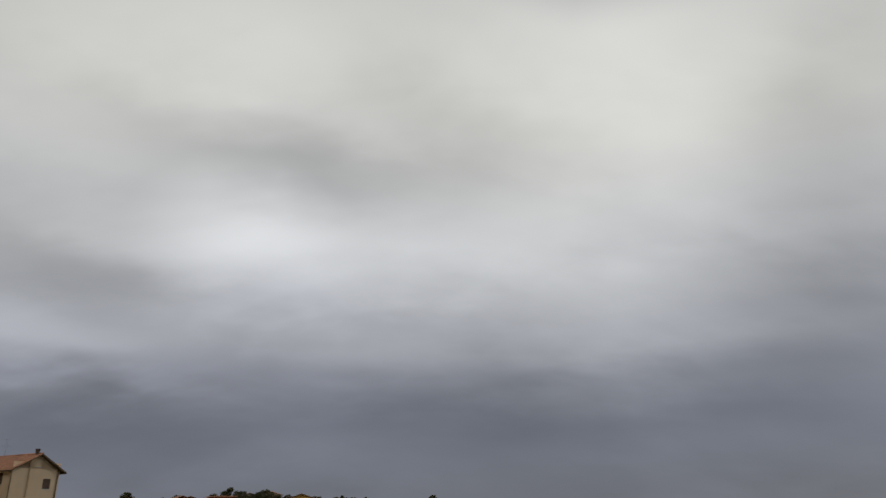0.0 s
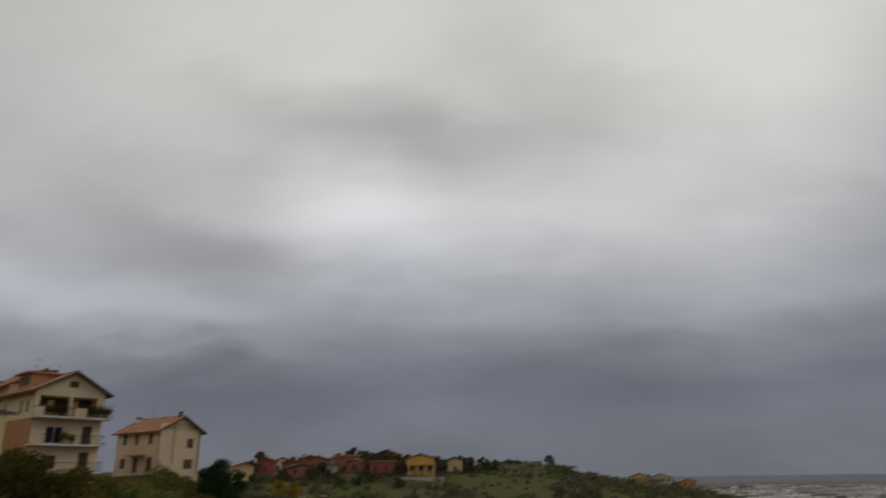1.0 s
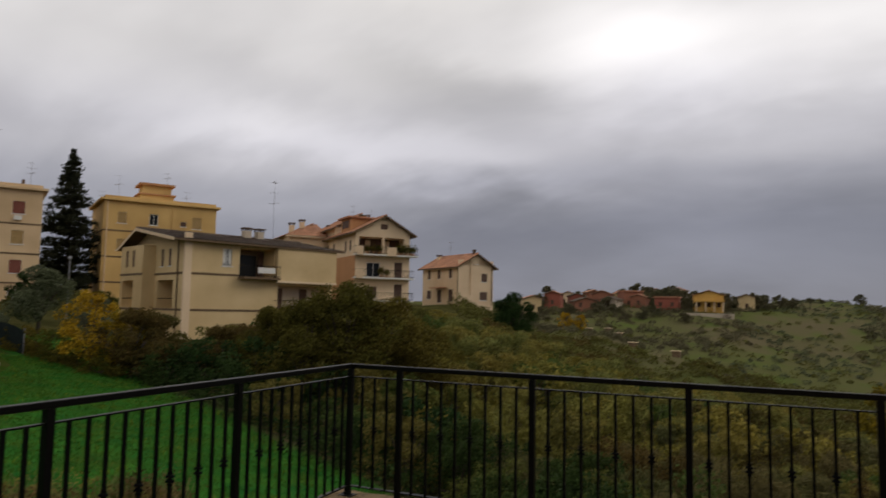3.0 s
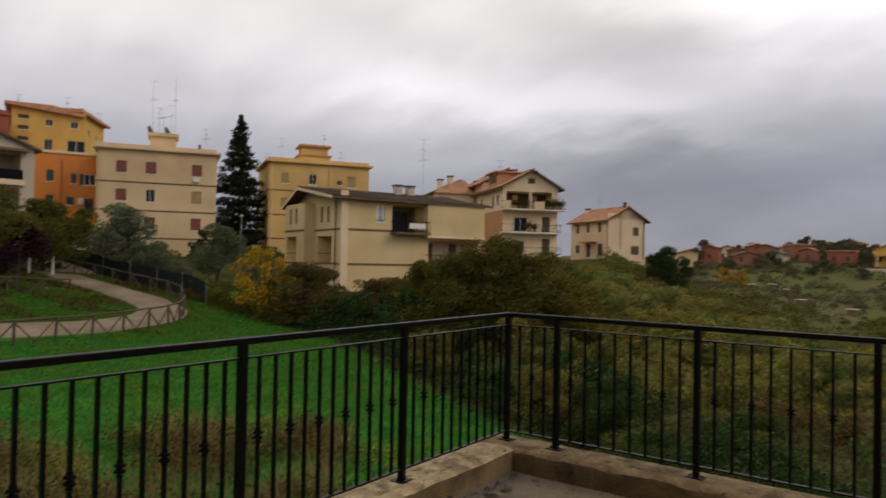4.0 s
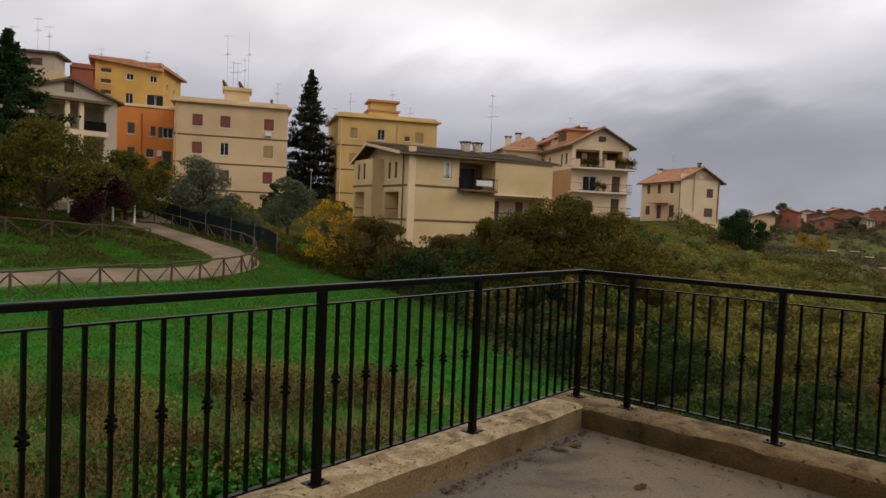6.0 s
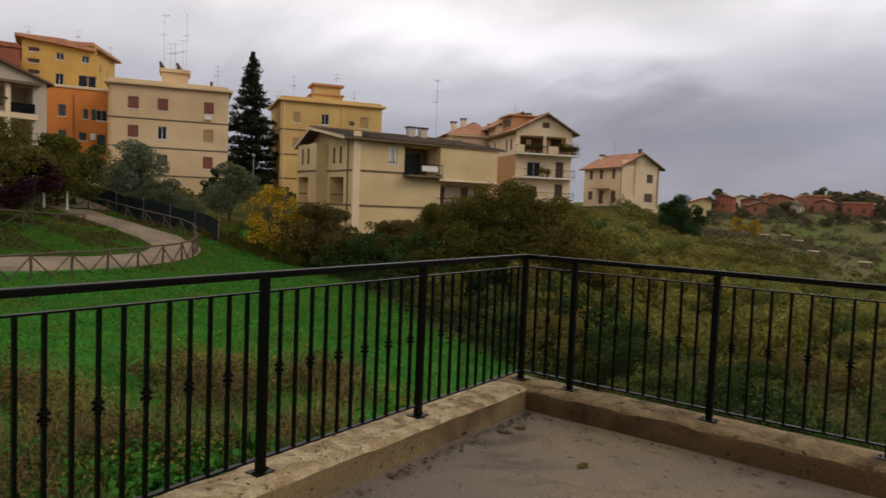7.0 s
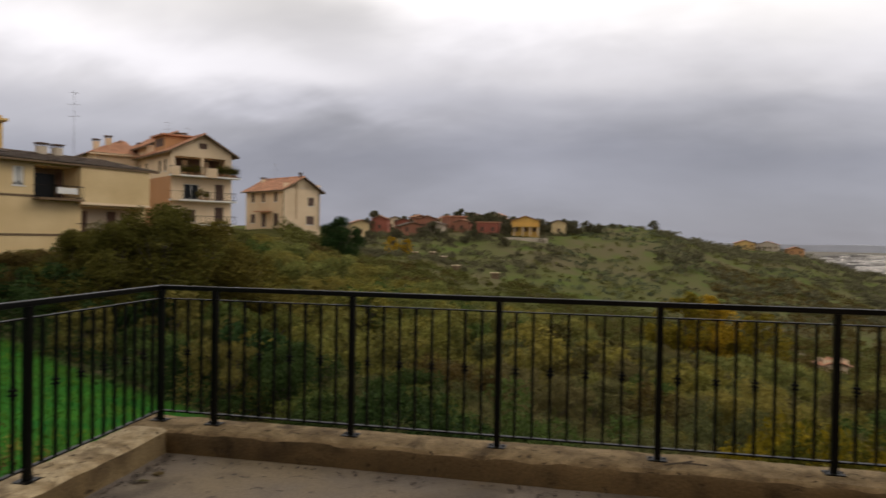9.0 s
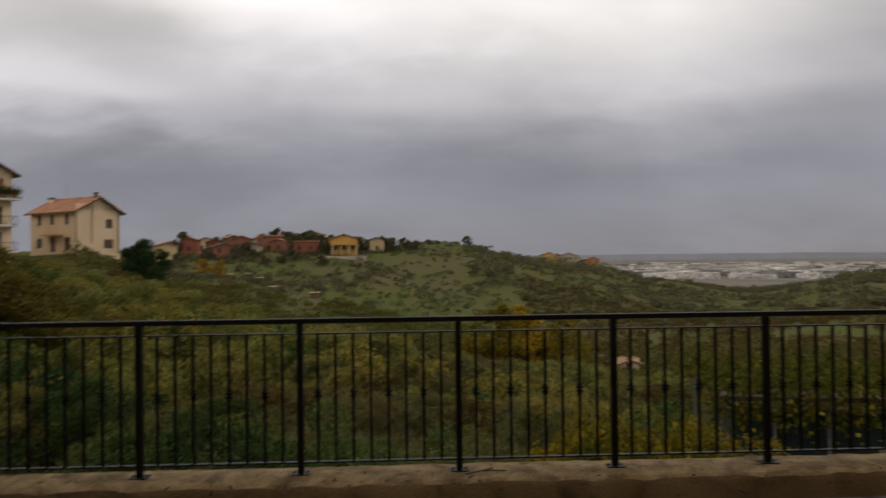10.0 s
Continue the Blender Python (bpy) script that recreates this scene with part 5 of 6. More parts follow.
def crown_points(cl, n):
    k = rng.integers(0, len(cl), n)
    d = rng.normal(size=(n, 3))
    d /= np.linalg.norm(d, axis=1)[:, None]
    r = cl[k, 3] * rng.uniform(0.25, 1, n) ** 0.45
    p = cl[k, :3] + d * r[:, None] * np.array((1, 1, 0.8))
    p += rng.normal(size=(n, 3)) * 0.04
    return p

def plant(name, label, category, radius, height, low, mat, leaves, size, count=16, trunk=0.09, shape="round", group="", slim=0.55, spread=0.55):
    ob = thing(name, Matrix.Identity(4), label, category, group)
    cl = clumps(count, radius, height - radius * 0.25, low, spread, shape)
    bm = bmesh.new()
    fork = Vector((0, 0, max(0.25, low * 0.75)))
    tube(bm, (0, 0, -0.4), fork, trunk * 1.25, trunk * 0.85, 8)
    for x, y, z, r in cl[: max(6, count // 2)]:
        bend = fork.lerp(Vector((x, y, z)), 0.5) + Vector((0, 0, 0.12 * (z - fork.z)))
        tube(bm, fork, bend, trunk * 0.55, trunk * 0.35, 6)
        tube(bm, bend, (x, y, z), trunk * 0.35, trunk * 0.1, 5)
    part("trunk" if category == "tree" else "stem", bm, M["bark"], ob)
    pts = crown_points(cl, leaves)
    pts = pts[pts[:, 2] > 0.03]
    part("crown", leaf_mesh("crown", pts, size, M[mat], slim=slim), None, ob)
    return ob

def conifer(name, label, height, radius, low, mat="darkgreen", tiers=34):
    ob = thing(name, Matrix.Identity(4), label, "tree")
    bm = bmesh.new()
    tube(bm, (0, 0, -0.5), (0, 0, height), 0.26, 0.02, 9)
    pts = []
    for k in range(tiers):
        f = k / (tiers - 1)
        for a in np.linspace(0, 2 * math.pi, 9, endpoint=False) + rng.uniform(0, 1):
            g = min(1.0, max(0.0, f + rng.uniform(-1.2, 1.2) / (tiers - 1)))
            z = low + (height - low) * g
            r = (radius * (1 - g) ** 0.9 + 0.14) * rng.uniform(0.3, 1.25)
            tip = Vector((r * math.cos(a), r * math.sin(a), z + 0.10 * r - 0.03 * r * r / radius))
            tube(bm, (0, 0, z), tip, 0.035, 0.008, 4)
            m = int(22 + 62 * r)
            t = rng.uniform(0.12, 1.03, m) ** 0.8
            q = np.array((0, 0, z)) * (1 - t)[:, None] + np.array(tip) * t[:, None]
            q += rng.normal(size=(m, 3)) * np.array((0.17, 0.17, 0.13)) * (0.6 + r / radius)
            q[:, 2] -= np.abs(rng.normal(size=m)) * 0.12
            pts.append(q)
    part("trunk", bm, M["bark"], ob)
    part("crown", leaf_mesh("crown", np.concatenate(pts), 0.34, M[mat], slim=0.45), None, ob)
    return ob

def stand(ob, az, d, scale=1.0, dz=0.0, squash=1.0):
    """Moves the first of a kind, or sets a copy of it, on the ground."""
    q = polar(az, d)
    m = pose(q.x, q.y, ground(q.x, q.y) + dz - 0.05, 0, 0, random.uniform(0, 360)) @ Matrix.Diagonal((scale, scale, scale * squash, 1))
    return put(ob, m)

PLACED = set()
def put(ob, m):
    if ob.name not in PLACED:
        PLACED.add(ob.name)
        ob.matrix_basis = m
        return ob
    base = ob.matrix_basis.copy()
    ob.matrix_basis = Matrix.Identity(4)
    made = copy_thing(ob, m)
    ob.matrix_basis = base
    return made

# single trees
fir = conifer("conifer", "tall dark spruce between the apartment blocks", 17.3, 4.6, 1.0, "fir", tiers=24)
stand(fir, 54.9, 94)
fir2 = conifer("conifer", "broad dark cedar beside the car park", 12.6, 6.0, 1.0, tiers=24)
stand(fir2, 75.8, 60)
lime = plant("tree", "rounded green tree with browning leaves by the car park", "tree", 3.3, 6.8, 1.7, "lime", 16000, 0.17, 44, 0.16, spread=0.5)
stand(lime, 73.4, 50.5, 1.1)
stand(lime, 80.5, 50, 1.0)
plum = plant("tree", "small purple-leaved plum tree by the path", "tree", 2.0, 4.1, 1.3, "purple", 6000, 0.17, 22, 0.09)
stand(plum, 69.8, 50, 1.1)
elm = plant("tree", "spreading olive-brown tree behind the plum tree", "tree", 3.6, 5.8, 1.2, "lime", 13000, 0.22, 32, 0.15, spread=0.6)
stand(elm, 68.2, 60, 1.0)
stand(elm, 82.5, 62, 1.1)
oak = plant("tree", "dark green tree in front of the orange house", "tree", 1.8, 4.8, 1.2, "darkgreen", 4500, 0.22, 20, 0.1)
for az, d, s in ((65.6, 74, 1.0), (57.6, 78, 0.7), (63.4, 72, 0.8)):
    stand(oak, az, d, s)
grove = plant("olive_tree", "grey-green olive tree on the slope", "tree", 2.4, 4.4, 0.9, "grey", 9000, 0.17, 26, 0.13, group="olive trees")
for az, d, s in ((63.2, 66, 1.3), (60.7, 60, 0.78), (56.4, 60, 1.15), (62.0, 61, 0.7), (52.8, 60, 0.8), (64.0, 68, 0.7), (49.2, 52, 0.65), (59.3, 57, 0.5)):
    stand(grove, az, d, s)
birch = plant("tree", "yellow autumn tree among the bushes", "tree", 1.7, 3.9, 0.7, "yellowleaf", 4200, 0.12, 46, 0.06, spread=0.34)
stand(birch, 53.0, 46.5, 1.3)
stand(birch, 51.4, 45.5, 1.05)
walnut = plant("tree", "brown-leaved autumn tree below the house", "tree", 2.1, 4.0, 0.8, "brownleaf", 6500, 0.16, 22, 0.1)
for az, d, s in ((50.3, 45, 1.12), (48.5, 46, 1.08), (44.2, 44, 0.95), (42.2, 47, 0.95)):
    stand(walnut, az, d, s)
ash = plant("tree", "large loose olive-green tree with bare twigs showing", "tree", 3.4, 6.6, 1.0, "ash", 15000, 0.17, 34, 0.13, spread=0.5)
for az, d, s in ((34.6, 41, 1.12), (37.6, 40, 0.95), (31.3, 42, 1.02), (28.6, 43, 0.86), (40.0, 43, 0.8)):
    stand(ash, az, d, s)
laurel = plant("tree", "dense dark evergreen tree beside the small house", "tree", 3.1, 6.4, 0.3, "darkgreen", 17000, 0.22, 40, 0.2, spread=0.62)
stand(laurel, 21.0, 88, 0.86, dz=0.5)

hedge = plant("bush", "browning hedge bush at the end of the netting", "bush", 1.5, 2.2, 0.15, "lime", 3600, 0.13, 24, 0.04, "wide", "hedge bushes", spread=0.48)
for az, d, s in ((57.4, 52, 0.8), (56.2, 50.5, 0.95), (55.0, 49, 1.0), (53.8, 47.2, 0.9), (52.2, 44.5, 0.85)):
    stand(hedge, az, d, s)

# the thicket below the terrace
def thicket_kind(name, label, height, mat, near, slim=0.55):
    """One plant of the thicket: fine-leaved near the terrace, coarser further off."""
    leaves, size = (7600, 0.085) if near else (2300, 0.155)
    if mat == "reed" or mat == "dull":
        size *= 2.2
    return plant(name, label, "reeds" if name == "reed_clump" else "bush", 1.5, height, 0.15, mat, leaves, size, 26, 0.035, "wide", "slope thicket", slim=slim, spread=0.48)

THICKET_KINDS = {
    "olive": ("bush", "tangled olive-green bush on the slope", 2.6, "olive", 0.55),
    "green": ("bush", "green bramble bush on the slope", 2.2, "green", 0.55),
    "brown": ("bush", "brown withered bush on the slope", 2.3, "brownleaf", 0.55),
    "dark": ("bush", "dark green bush on the slope, partly standing in for shade", 2.4, "darkgreen", 0.55),
    "pale": ("bush", "pale yellow-green bush on the slope", 2.6, "pale", 0.55),
    "reed": ("reed_clump", "pale grey-green reed clump on the slope", 2.6, "reed", 0.13),
    "grass": ("reed_clump", "dull grey-green tall grass clump on the slope", 2.2, "dull", 0.11),
}

@functools.lru_cache(None)
def thicket_plant(word, near):
    name, label, height, mat, slim = THICKET_KINDS[word]
    return thicket_kind(name, label, height, mat, near, slim)

MIXES = (   # from this bearing on: shares of each kind, near and far
    (-90, (("grass", 0.52), ("olive", 0.14), ("green", 0.18), ("brown", 0.10), ("reed", 0.06)), (("grass", 0.36), ("pale", 0.24), ("reed", 0.16), ("brown", 0.14), ("green", 0.10))),
    # large near share of dark bushes: shade on this slope put into leaf colour
    (13, (("dark", 0.38), ("olive", 0.20), ("green", 0.14), ("grass", 0.18), ("brown", 0.10)), (("pale", 0.45), ("reed", 0.25), ("olive", 0.2), ("green", 0.1))),
    (31, (("brown", 0.30), ("olive", 0.30), ("dark", 0.26), ("green", 0.14)), (("olive", 0.45), ("brown", 0.2), ("pale", 0.15), ("dark", 0.2))),
)
TOPS = ((-34, -9.2), (-22, -9.0), (-12, -7.2), (0, -6.2), (10, -4.2), (20, -1.2), (27, 0.6), (34, 1.4), (41, 0.0), (47, -1.6), (56, -2.6))
def top_line(az):
    return np.interp(az, [a for a, _ in TOPS], [e for _, e in TOPS]) - 0.35

random.seed(11)
taken = []
tries = 0
while len(taken) < 430 and tries < 20000:
    tries += 1
    az, d = random.uniform(-32, 57), math.sqrt(random.uniform(13.5 ** 2, 84 ** 2))
    q = polar(az, d)
    if lawn_at(q.x, q.y) > -1.0 or (az > 44 and d > 52) or (az < -17 and d < 24) or (az > 27 and d < 21) or (d > 66 and not 7 < az < 29):
        continue
    if any((q.x - a) ** 2 + (q.y - b) ** 2 < (1.25 + d * 0.032) ** 2 for a, b in taken):
        continue
    room = EYE.z + d * math.tan(radians(top_line(az))) - ground(q.x, q.y)
    want = random.uniform(1.6, 3.6) + (1.6 if d > 40 else 0)
    tall = min(room, want)
    if tall < 0.9:
        continue
    pick = random.uniform(0, 1)
    near_mix, far_mix = [m[1:] for m in MIXES if az >= m[0]][-1]
    for word, share in near_mix if d < 30 else far_mix:
        pick -= share
        if pick <= 0:
            break
    # mostly dark bushes beside the lawn, painting the shade at the thicket's foot
    if lawn_at(q.x, q.y) > -4.5 and az > 24 and random.random() < 0.6:
        word = "dark"
    kind = thicket_plant(word, d < 27)
    taken.append((q.x, q.y))
    s = min(1.9, max(0.8, tall / 2.5))
    put(kind, pose(q.x, q.y, ground(q.x, q.y) - 0.1, 0, 0, random.uniform(0, 360)) @ Matrix.Diagonal((s * 1.1, s * 1.1, min(1.6, tall / 2.45), 1)))

# autumn yellow below the terrace and in the valley
poplar = plant("tree", "golden orange autumn tree in the valley", "tree", 2.6, 6.5, 0.8, "yellowleaf", 6000, 0.22, 60, 0.1, spread=0.34, group="autumn trees in the valley")
for az, d, s in ((-6.0, 72, 1.4), (-7.8, 74, 1.4), (-11.4, 75, 1.2), (-9.4, 77, 0.95), (17.0, 172, 0.75), (15.8, 176, 0.7)):
    stand(poplar, az, d, s)
maple = plant("bush", "yellowing vine-like bush below the terrace", "bush", 1.3, 2.3, 0.2, "vine", 4200, 0.085, 22, 0.03, "wide", "yellow bushes", spread=0.46)
for az, d, s in ((-10.5, 8.2, 0.9), (-14.5, 11.5, 0.9), (-18.0, 12.5, 1.0), (-20.6, 13.5, 1.05), (-23.4, 14.5, 1.0), (-12.5, 14, 0.8)):
    q = polar(az, d)
    top = EYE.z - d * math.tan(radians(11.2 if az < -12 else 15.0))
    put(maple, pose(q.x, q.y, ground(q.x, q.y), 0, 0, random.uniform(0, 360)) @ Matrix.Diagonal((s, s, max(0.6, (top - ground(q.x, q.y)) / 2.3), 1)))

# pot plants on the balconies of the gabled apartment house
def pot_plant(place, s):
    o = thing("potted_plant", pose(*place), "leafy pot plant on an apartment balcony", "plant", "balcony plants")
    part("pot", tube(bmesh.new(), (0, 0, 0), (0, 0, 0.35), 0.16, 0.2, 10), M["brick"], o)
    part("foliage", leaf_mesh("foliage", rng.normal(size=(260, 3)) * 0.24 * s + np.array((0, 0, 0.6 * s + 0.2)), 0.2, M["lime"], slim=0.6), None, o)
for x, z, s in ((6.0, 9.05, 1.0), (6.5, 9.05, 1.2), (7.1, 9.05, 1.1), (7.7, 9.05, 1.1), (8.1, 9.05, 1.0), (2.4, 9.05, 0.9), (3.2, 9.05, 1.0), (3.6, 6.0, 1.0), (4.4, 6.0, 0.8), (1.6, 9.05, 0.8)):
    pot_plant(apt.matrix_basis @ Vector((x - 0.3, -1.1, z)), s)

# ---------------------------------------------------------------- vine arbour in the neighbouring garden
def arbour():
    q0, q1 = polar(-23.5, 17.5), polar(-37, 19)
    u = (q1 - q0)
    length = u.length
    m = pose(q0.x, q0.y, ground(q0.x, q0.y), 0, 0, math.degrees(math.atan2(u.y, u.x)))
    h = EYE.z - 21.5 * math.tan(radians(8.6)) - ground(q0.x, q0.y)
    a = thing("arbour", m, "vine-covered garden arbour of thin poles with dark shade below", "arbour")
    for k in range(5):
        for y in (0, 3.2):
            part("pole", tube(bmesh.new(), (length * k / 4, y, -0.6), (length * k / 4, y, h), 0.04, 0.035, 6), M["metal"], a)
    for y in (0, 1.6, 3.2):
        part("beam", boxed(-0.2, y - 0.04, h - 0.05, length + 0.2, y + 0.04, h + 0.05), M["wood"], a)
    n = 5200
    p = np.c_[rng.uniform(-0.3, length + 0.3, n), rng.uniform(-0.5, 3.7, n), h + 0.1 + np.abs(rng.normal(size=n)) * 0.22]
    hang = rng.uniform(0, 1, n) < 0.2
    p[hang, 1] = rng.normal(size=hang.sum()) * 0.25 - 0.15
    p[hang, 2] = h - np.abs(rng.normal(size=hang.sum())) * 0.35
    part("vine", leaf_mesh("vine", p, 0.13, M["vine"], slim=0.8), None, a)
    yl = np.c_[rng.uniform(-0.3, length + 0.3, 400), rng.normal(size=400) * 0.35 - 0.2, h - 0.25 + rng.normal(size=400) * 0.3]
    part("yellow_vine", leaf_mesh("yellow_vine", yl, 0.13, M["yellowleaf"], slim=0.8), None, a)
    return m, h, length
am, ah, al = arbour()
part_m = am @ pose(0, 1.3, 0)
# no known shed: a dark box added to give the shade below the vine
shed = thing("garden_shed", part_m, "added dark box standing in for the shade under the vine", "shed")
part("wall_panel", boxed(0.6, 0, -0.8, al - 0.2, 2.0, ah - 0.5), M["net"], shed)
part("roof_panel", boxed(0.4, -0.3, ah - 0.5, al, 2.3, ah - 0.4), M["graytiles"], shed)
can = thing("water_tank", am @ pose(0.9, 0.6, 0), "small turquoise plastic tank under the vine", "tank")
M["turq"] = surface("turquoise_plastic", (0.03, 0.16, 0.17), 0.5, 0.2, 20, 2, 0)
part("body", tube(bmesh.new(), (0, 0, -0.2), (0, 0, 1.0), 0.45, 0.42, 16), M["turq"], can)
part("lid", tube(bmesh.new(), (0, 0, 1.0), (0, 0, 1.08), 0.3, 0.25, 14), M["net"], can)
# an unidentified white object; its table shape is made up
white_thing = thing("garden_table", am @ pose(al - 1.6, -1.2, 0), "unidentified white object beside the arbour, shaped as a table", "table")
part("tabletop", boxed(-0.9, -0.5, 0.70, 0.9, 0.5, 0.76, bevel=0.02), M["white"], white_thing)
for x in (-0.75, 0.75):
    for y in (-0.4, 0.4):
        part("leg", boxed(x - 0.04, y - 0.04, -0.3, x + 0.04, y + 0.04, 0.7), M["white"], white_thing)

# ---------------------------------------------------------------- the village hill and the valley
def cottage(az, d, w, h, dep, mat, turn, roof, label, base=None):
    q = polar(az, d)
    z = ground(q.x, q.y) if base is None else base
    m = pose(q.x, q.y, z, 0, 0, az + turn)
    c = thing("house", m @ pose(-w / 2, -dep / 2, 0), label, "house", "village houses")
    holes = []
    floors = max(1, int(h / 2.9))
    for s, length in (("front", w), ("left", dep), ("right", dep)):
        n = max(1, int(length / 2.8))
        for f in range(floors):
            for k in range(n):
                holes.append((s, length * (k + 0.5) / n - 0.5, f * 2.9 + 0.95, 1.0, 1.3))
    for s in FACES:
        bm = bmesh.new()
        length = w if s in ("front", "back") else dep
        pierced(bm, face_frame(s, w, dep), length, h, [x[1:] for x in holes if x[0] == s], low=-4)
        part("wall", bm, M[mat], c)
    for s, x, zz, ww, hh in holes:
        part("window", boxed(x, 0.1, zz, x + ww, 0.16, zz + hh), M["shutbrown"], c, m=face_frame(s, w, dep))
    if roof == "flat":
        part("roof", boxed(-0.4, -0.4, h, w + 0.4, dep + 0.4, h + 0.35), M["tiles"], c)
    else:
        gable_roof(c, w, dep, h, w / 2, w * 0.16, along="y", mat="tiles" if roof == "red" else "graytiles", over=0.5)
        gable_wall(c, mat, face_frame("front", w, dep), w, h, w / 2, w * 0.16)
    return c

VILLAGE = (
    (19.7, 185, 6, 5.0, "cream", 10, "red", "cream village house with a red roof"),
    (17.9, 205, 6.2, 5.2, "redplaster", -10, "red", "brick red village house with a steep roof"),
    (15.6, 195, 8.5, 3.4, "russet", 15, "gray", "low salmon village house"),
    (14.1, 235, 8, 5.0, "russet", -5, "red", "salmon village house with a red roof"),
    (13.0, 248, 7, 5.0, "cream", 12, "red", "cream village house behind salmon ones"),
    (12.0, 222, 8, 6.4, "russet", 20, "flat", "three-storey salmon village house with terraces"),
    (9.2, 206, 8.5, 4.4, "redplaster", -8, "flat", "brick red village house with a flat roof"),
    (10.1, 262, 8, 6.2, "greige", 6, "red", "grey village house on the hilltop"),
    (8.4, 262, 7, 6.6, "ivory", -12, "red", "ivory village house on the hilltop"),
    (3.7, 240, 6, 5.4, "cream", 8, "gray", "cream hilltop house with a brown roof"),
    (16.8, 250, 7, 5.0, "ivory", 0, "red", "ivory village house among trees"),
    (11.2, 214, 6, 4.2, "russet", -14, "red", "low russet village house below the hilltop"),
    (16.2, 216, 5.5, 4.0, "redplaster", 8, "gray", "dark red village house with a brown roof"),
    (13.4, 204, 6, 3.6, "greige", -18, "gray", "grey village outbuilding with a brown roof"),
    (14.9, 250, 6, 5.6, "russet", 16, "red", "russet village house among hilltop trees"),
    (7.7, 244, 5, 5.4, "greige", -6, "red", "grey-beige house behind the yellow villa"),
    (-10.2, 415, 12, 4, "yellow", 10, "red", "yellow farmhouse on the far spur"),
    (-11.8, 420, 14, 4, "greige", -5, "red", "long grey farmhouse on the far spur"),
    (-13.6, 418, 10, 4, "brick", 12, "red", "salmon farmhouse on the far spur"),
)
for az, d, w, h, mat, turn, roof, lab in VILLAGE:
    cottage(az, d + (22 if d < 230 else 6 if d < 300 else 0), w * 0.8, h * 0.82, 6.5, mat, turn, roof, lab)
villa = cottage(6.3, 228, 8.4, 4.6, 7, "tallyellow", 4, "red", "bright yellow villa with a pillared porch")
for x in (0.4, 3.0, 5.4, 7.8):
    part("pillar", boxed(x, -1.7, -0.5, x + 0.4, -1.3, 2.4), M["ivory"], villa)
part("porch_roof", boxed(0.1, -1.9, 2.4, 8.5, 0.0, 2.8), M["tallyellow"], villa)
q = polar(6.3, 217)
tagged(part("retaining_wall", boxed(-7, 0, -3.0, 7, 0.5, 1.0, bevel=0.05), M["greige"], m=pose(q.x, q.y, ground(q.x, q.y), 0, 0, 6)), "pale curved retaining wall below the yellow villa", "wall", kind="structure")
cottage(-16.2, 108, 3, 1.6, 2.6, "ivory", 20, "red", "small valley cottage with a red roof")

# sheds and sheets on the slope below the village
random.seed(5)
for k in range(5):
    az, d = random.uniform(8.5, 15.5), random.uniform(150, 182)
    q = polar(az, d)
    w = random.uniform(0.7, 1.3)
    s = thing("garden_shed", pose(q.x, q.y, ground(q.x, q.y), 0, 0, random.uniform(0, 90)), "small white sheet-metal garden shed on the slope", "shed", "allotment sheds")
    part("wall", boxed(-w / 2, -0.8, -0.6, w / 2, 0.8, 1.2), M["band"], s)
    part("roof", boxed(-w / 2 - 0.2, -1.0, 1.2, w / 2 + 0.2, 1.0, 1.32), M["ivory"], s)

hilltree = plant("tree", "dark round tree on the hill's skyline", "tree", 2.8, 5.6, 1.2, "faraway", 2200, 0.45, 20, 0.15, group="skyline trees")
for az, d, s in ((17.0, 196, 0.8), (18.8, 198, 0.8), (14.7, 205, 0.9), (13.2, 212, 0.8), (11.0, 205, 0.8), (10.2, 212, 0.9), (8.0, 205, 0.8), (7.6, 225, 1.0), (-3.7, 290, 1.05), (-5.2, 296, 0.7), (-7.0, 300, 0.6), (4.9, 236, 1.3), (2.4, 250, 1.3), (1.4, 255, 1.2), (0.5, 258, 1.0), (12.6, 262, 1.5), (8.3, 250, 1.4), (10.9, 250, 1.5),
                 (8.9, 255, 1.8), (11.4, 268, 1.9), (7.2, 236, 1.4), (15.1, 262, 1.3), (-10.9, 425, 1.2), (-12.4, 428, 1.0), (16.0, 240, 1.2), (19.0, 225, 1.1), (13.7, 222, 1.0), (5.3, 250, 1.4), (9.9, 240, 1.5), (9.3, 244, 1.7), (10.7, 236, 1.2), (11.8, 246, 1.4), (8.0, 238, 1.5), (6.9, 250, 1.3), (4.4, 244, 1.1), (3.2, 250, 1.4), (2.8, 246, 1.1), (14.4, 214, 0.8), (12.4, 200, 0.7), (16.6, 206, 0.7)):
    stand(hilltree, az, d, s * 0.78)
pine = plant("tree", "umbrella pine on the hill's skyline", "tree", 2.6, 8.0, 5.6, "faraway", 1800, 0.45, 16, 0.2, group="skyline trees")
for az, d, s in ((18.4, 232, 1.05), (10.6, 262, 1.1), (9.5, 262, 1.0), (8.2, 266, 0.9), (-0.6, 262, 0.6), (-1.4, 264, 0.5)):
    stand(pine, az, d, s * 0.85)

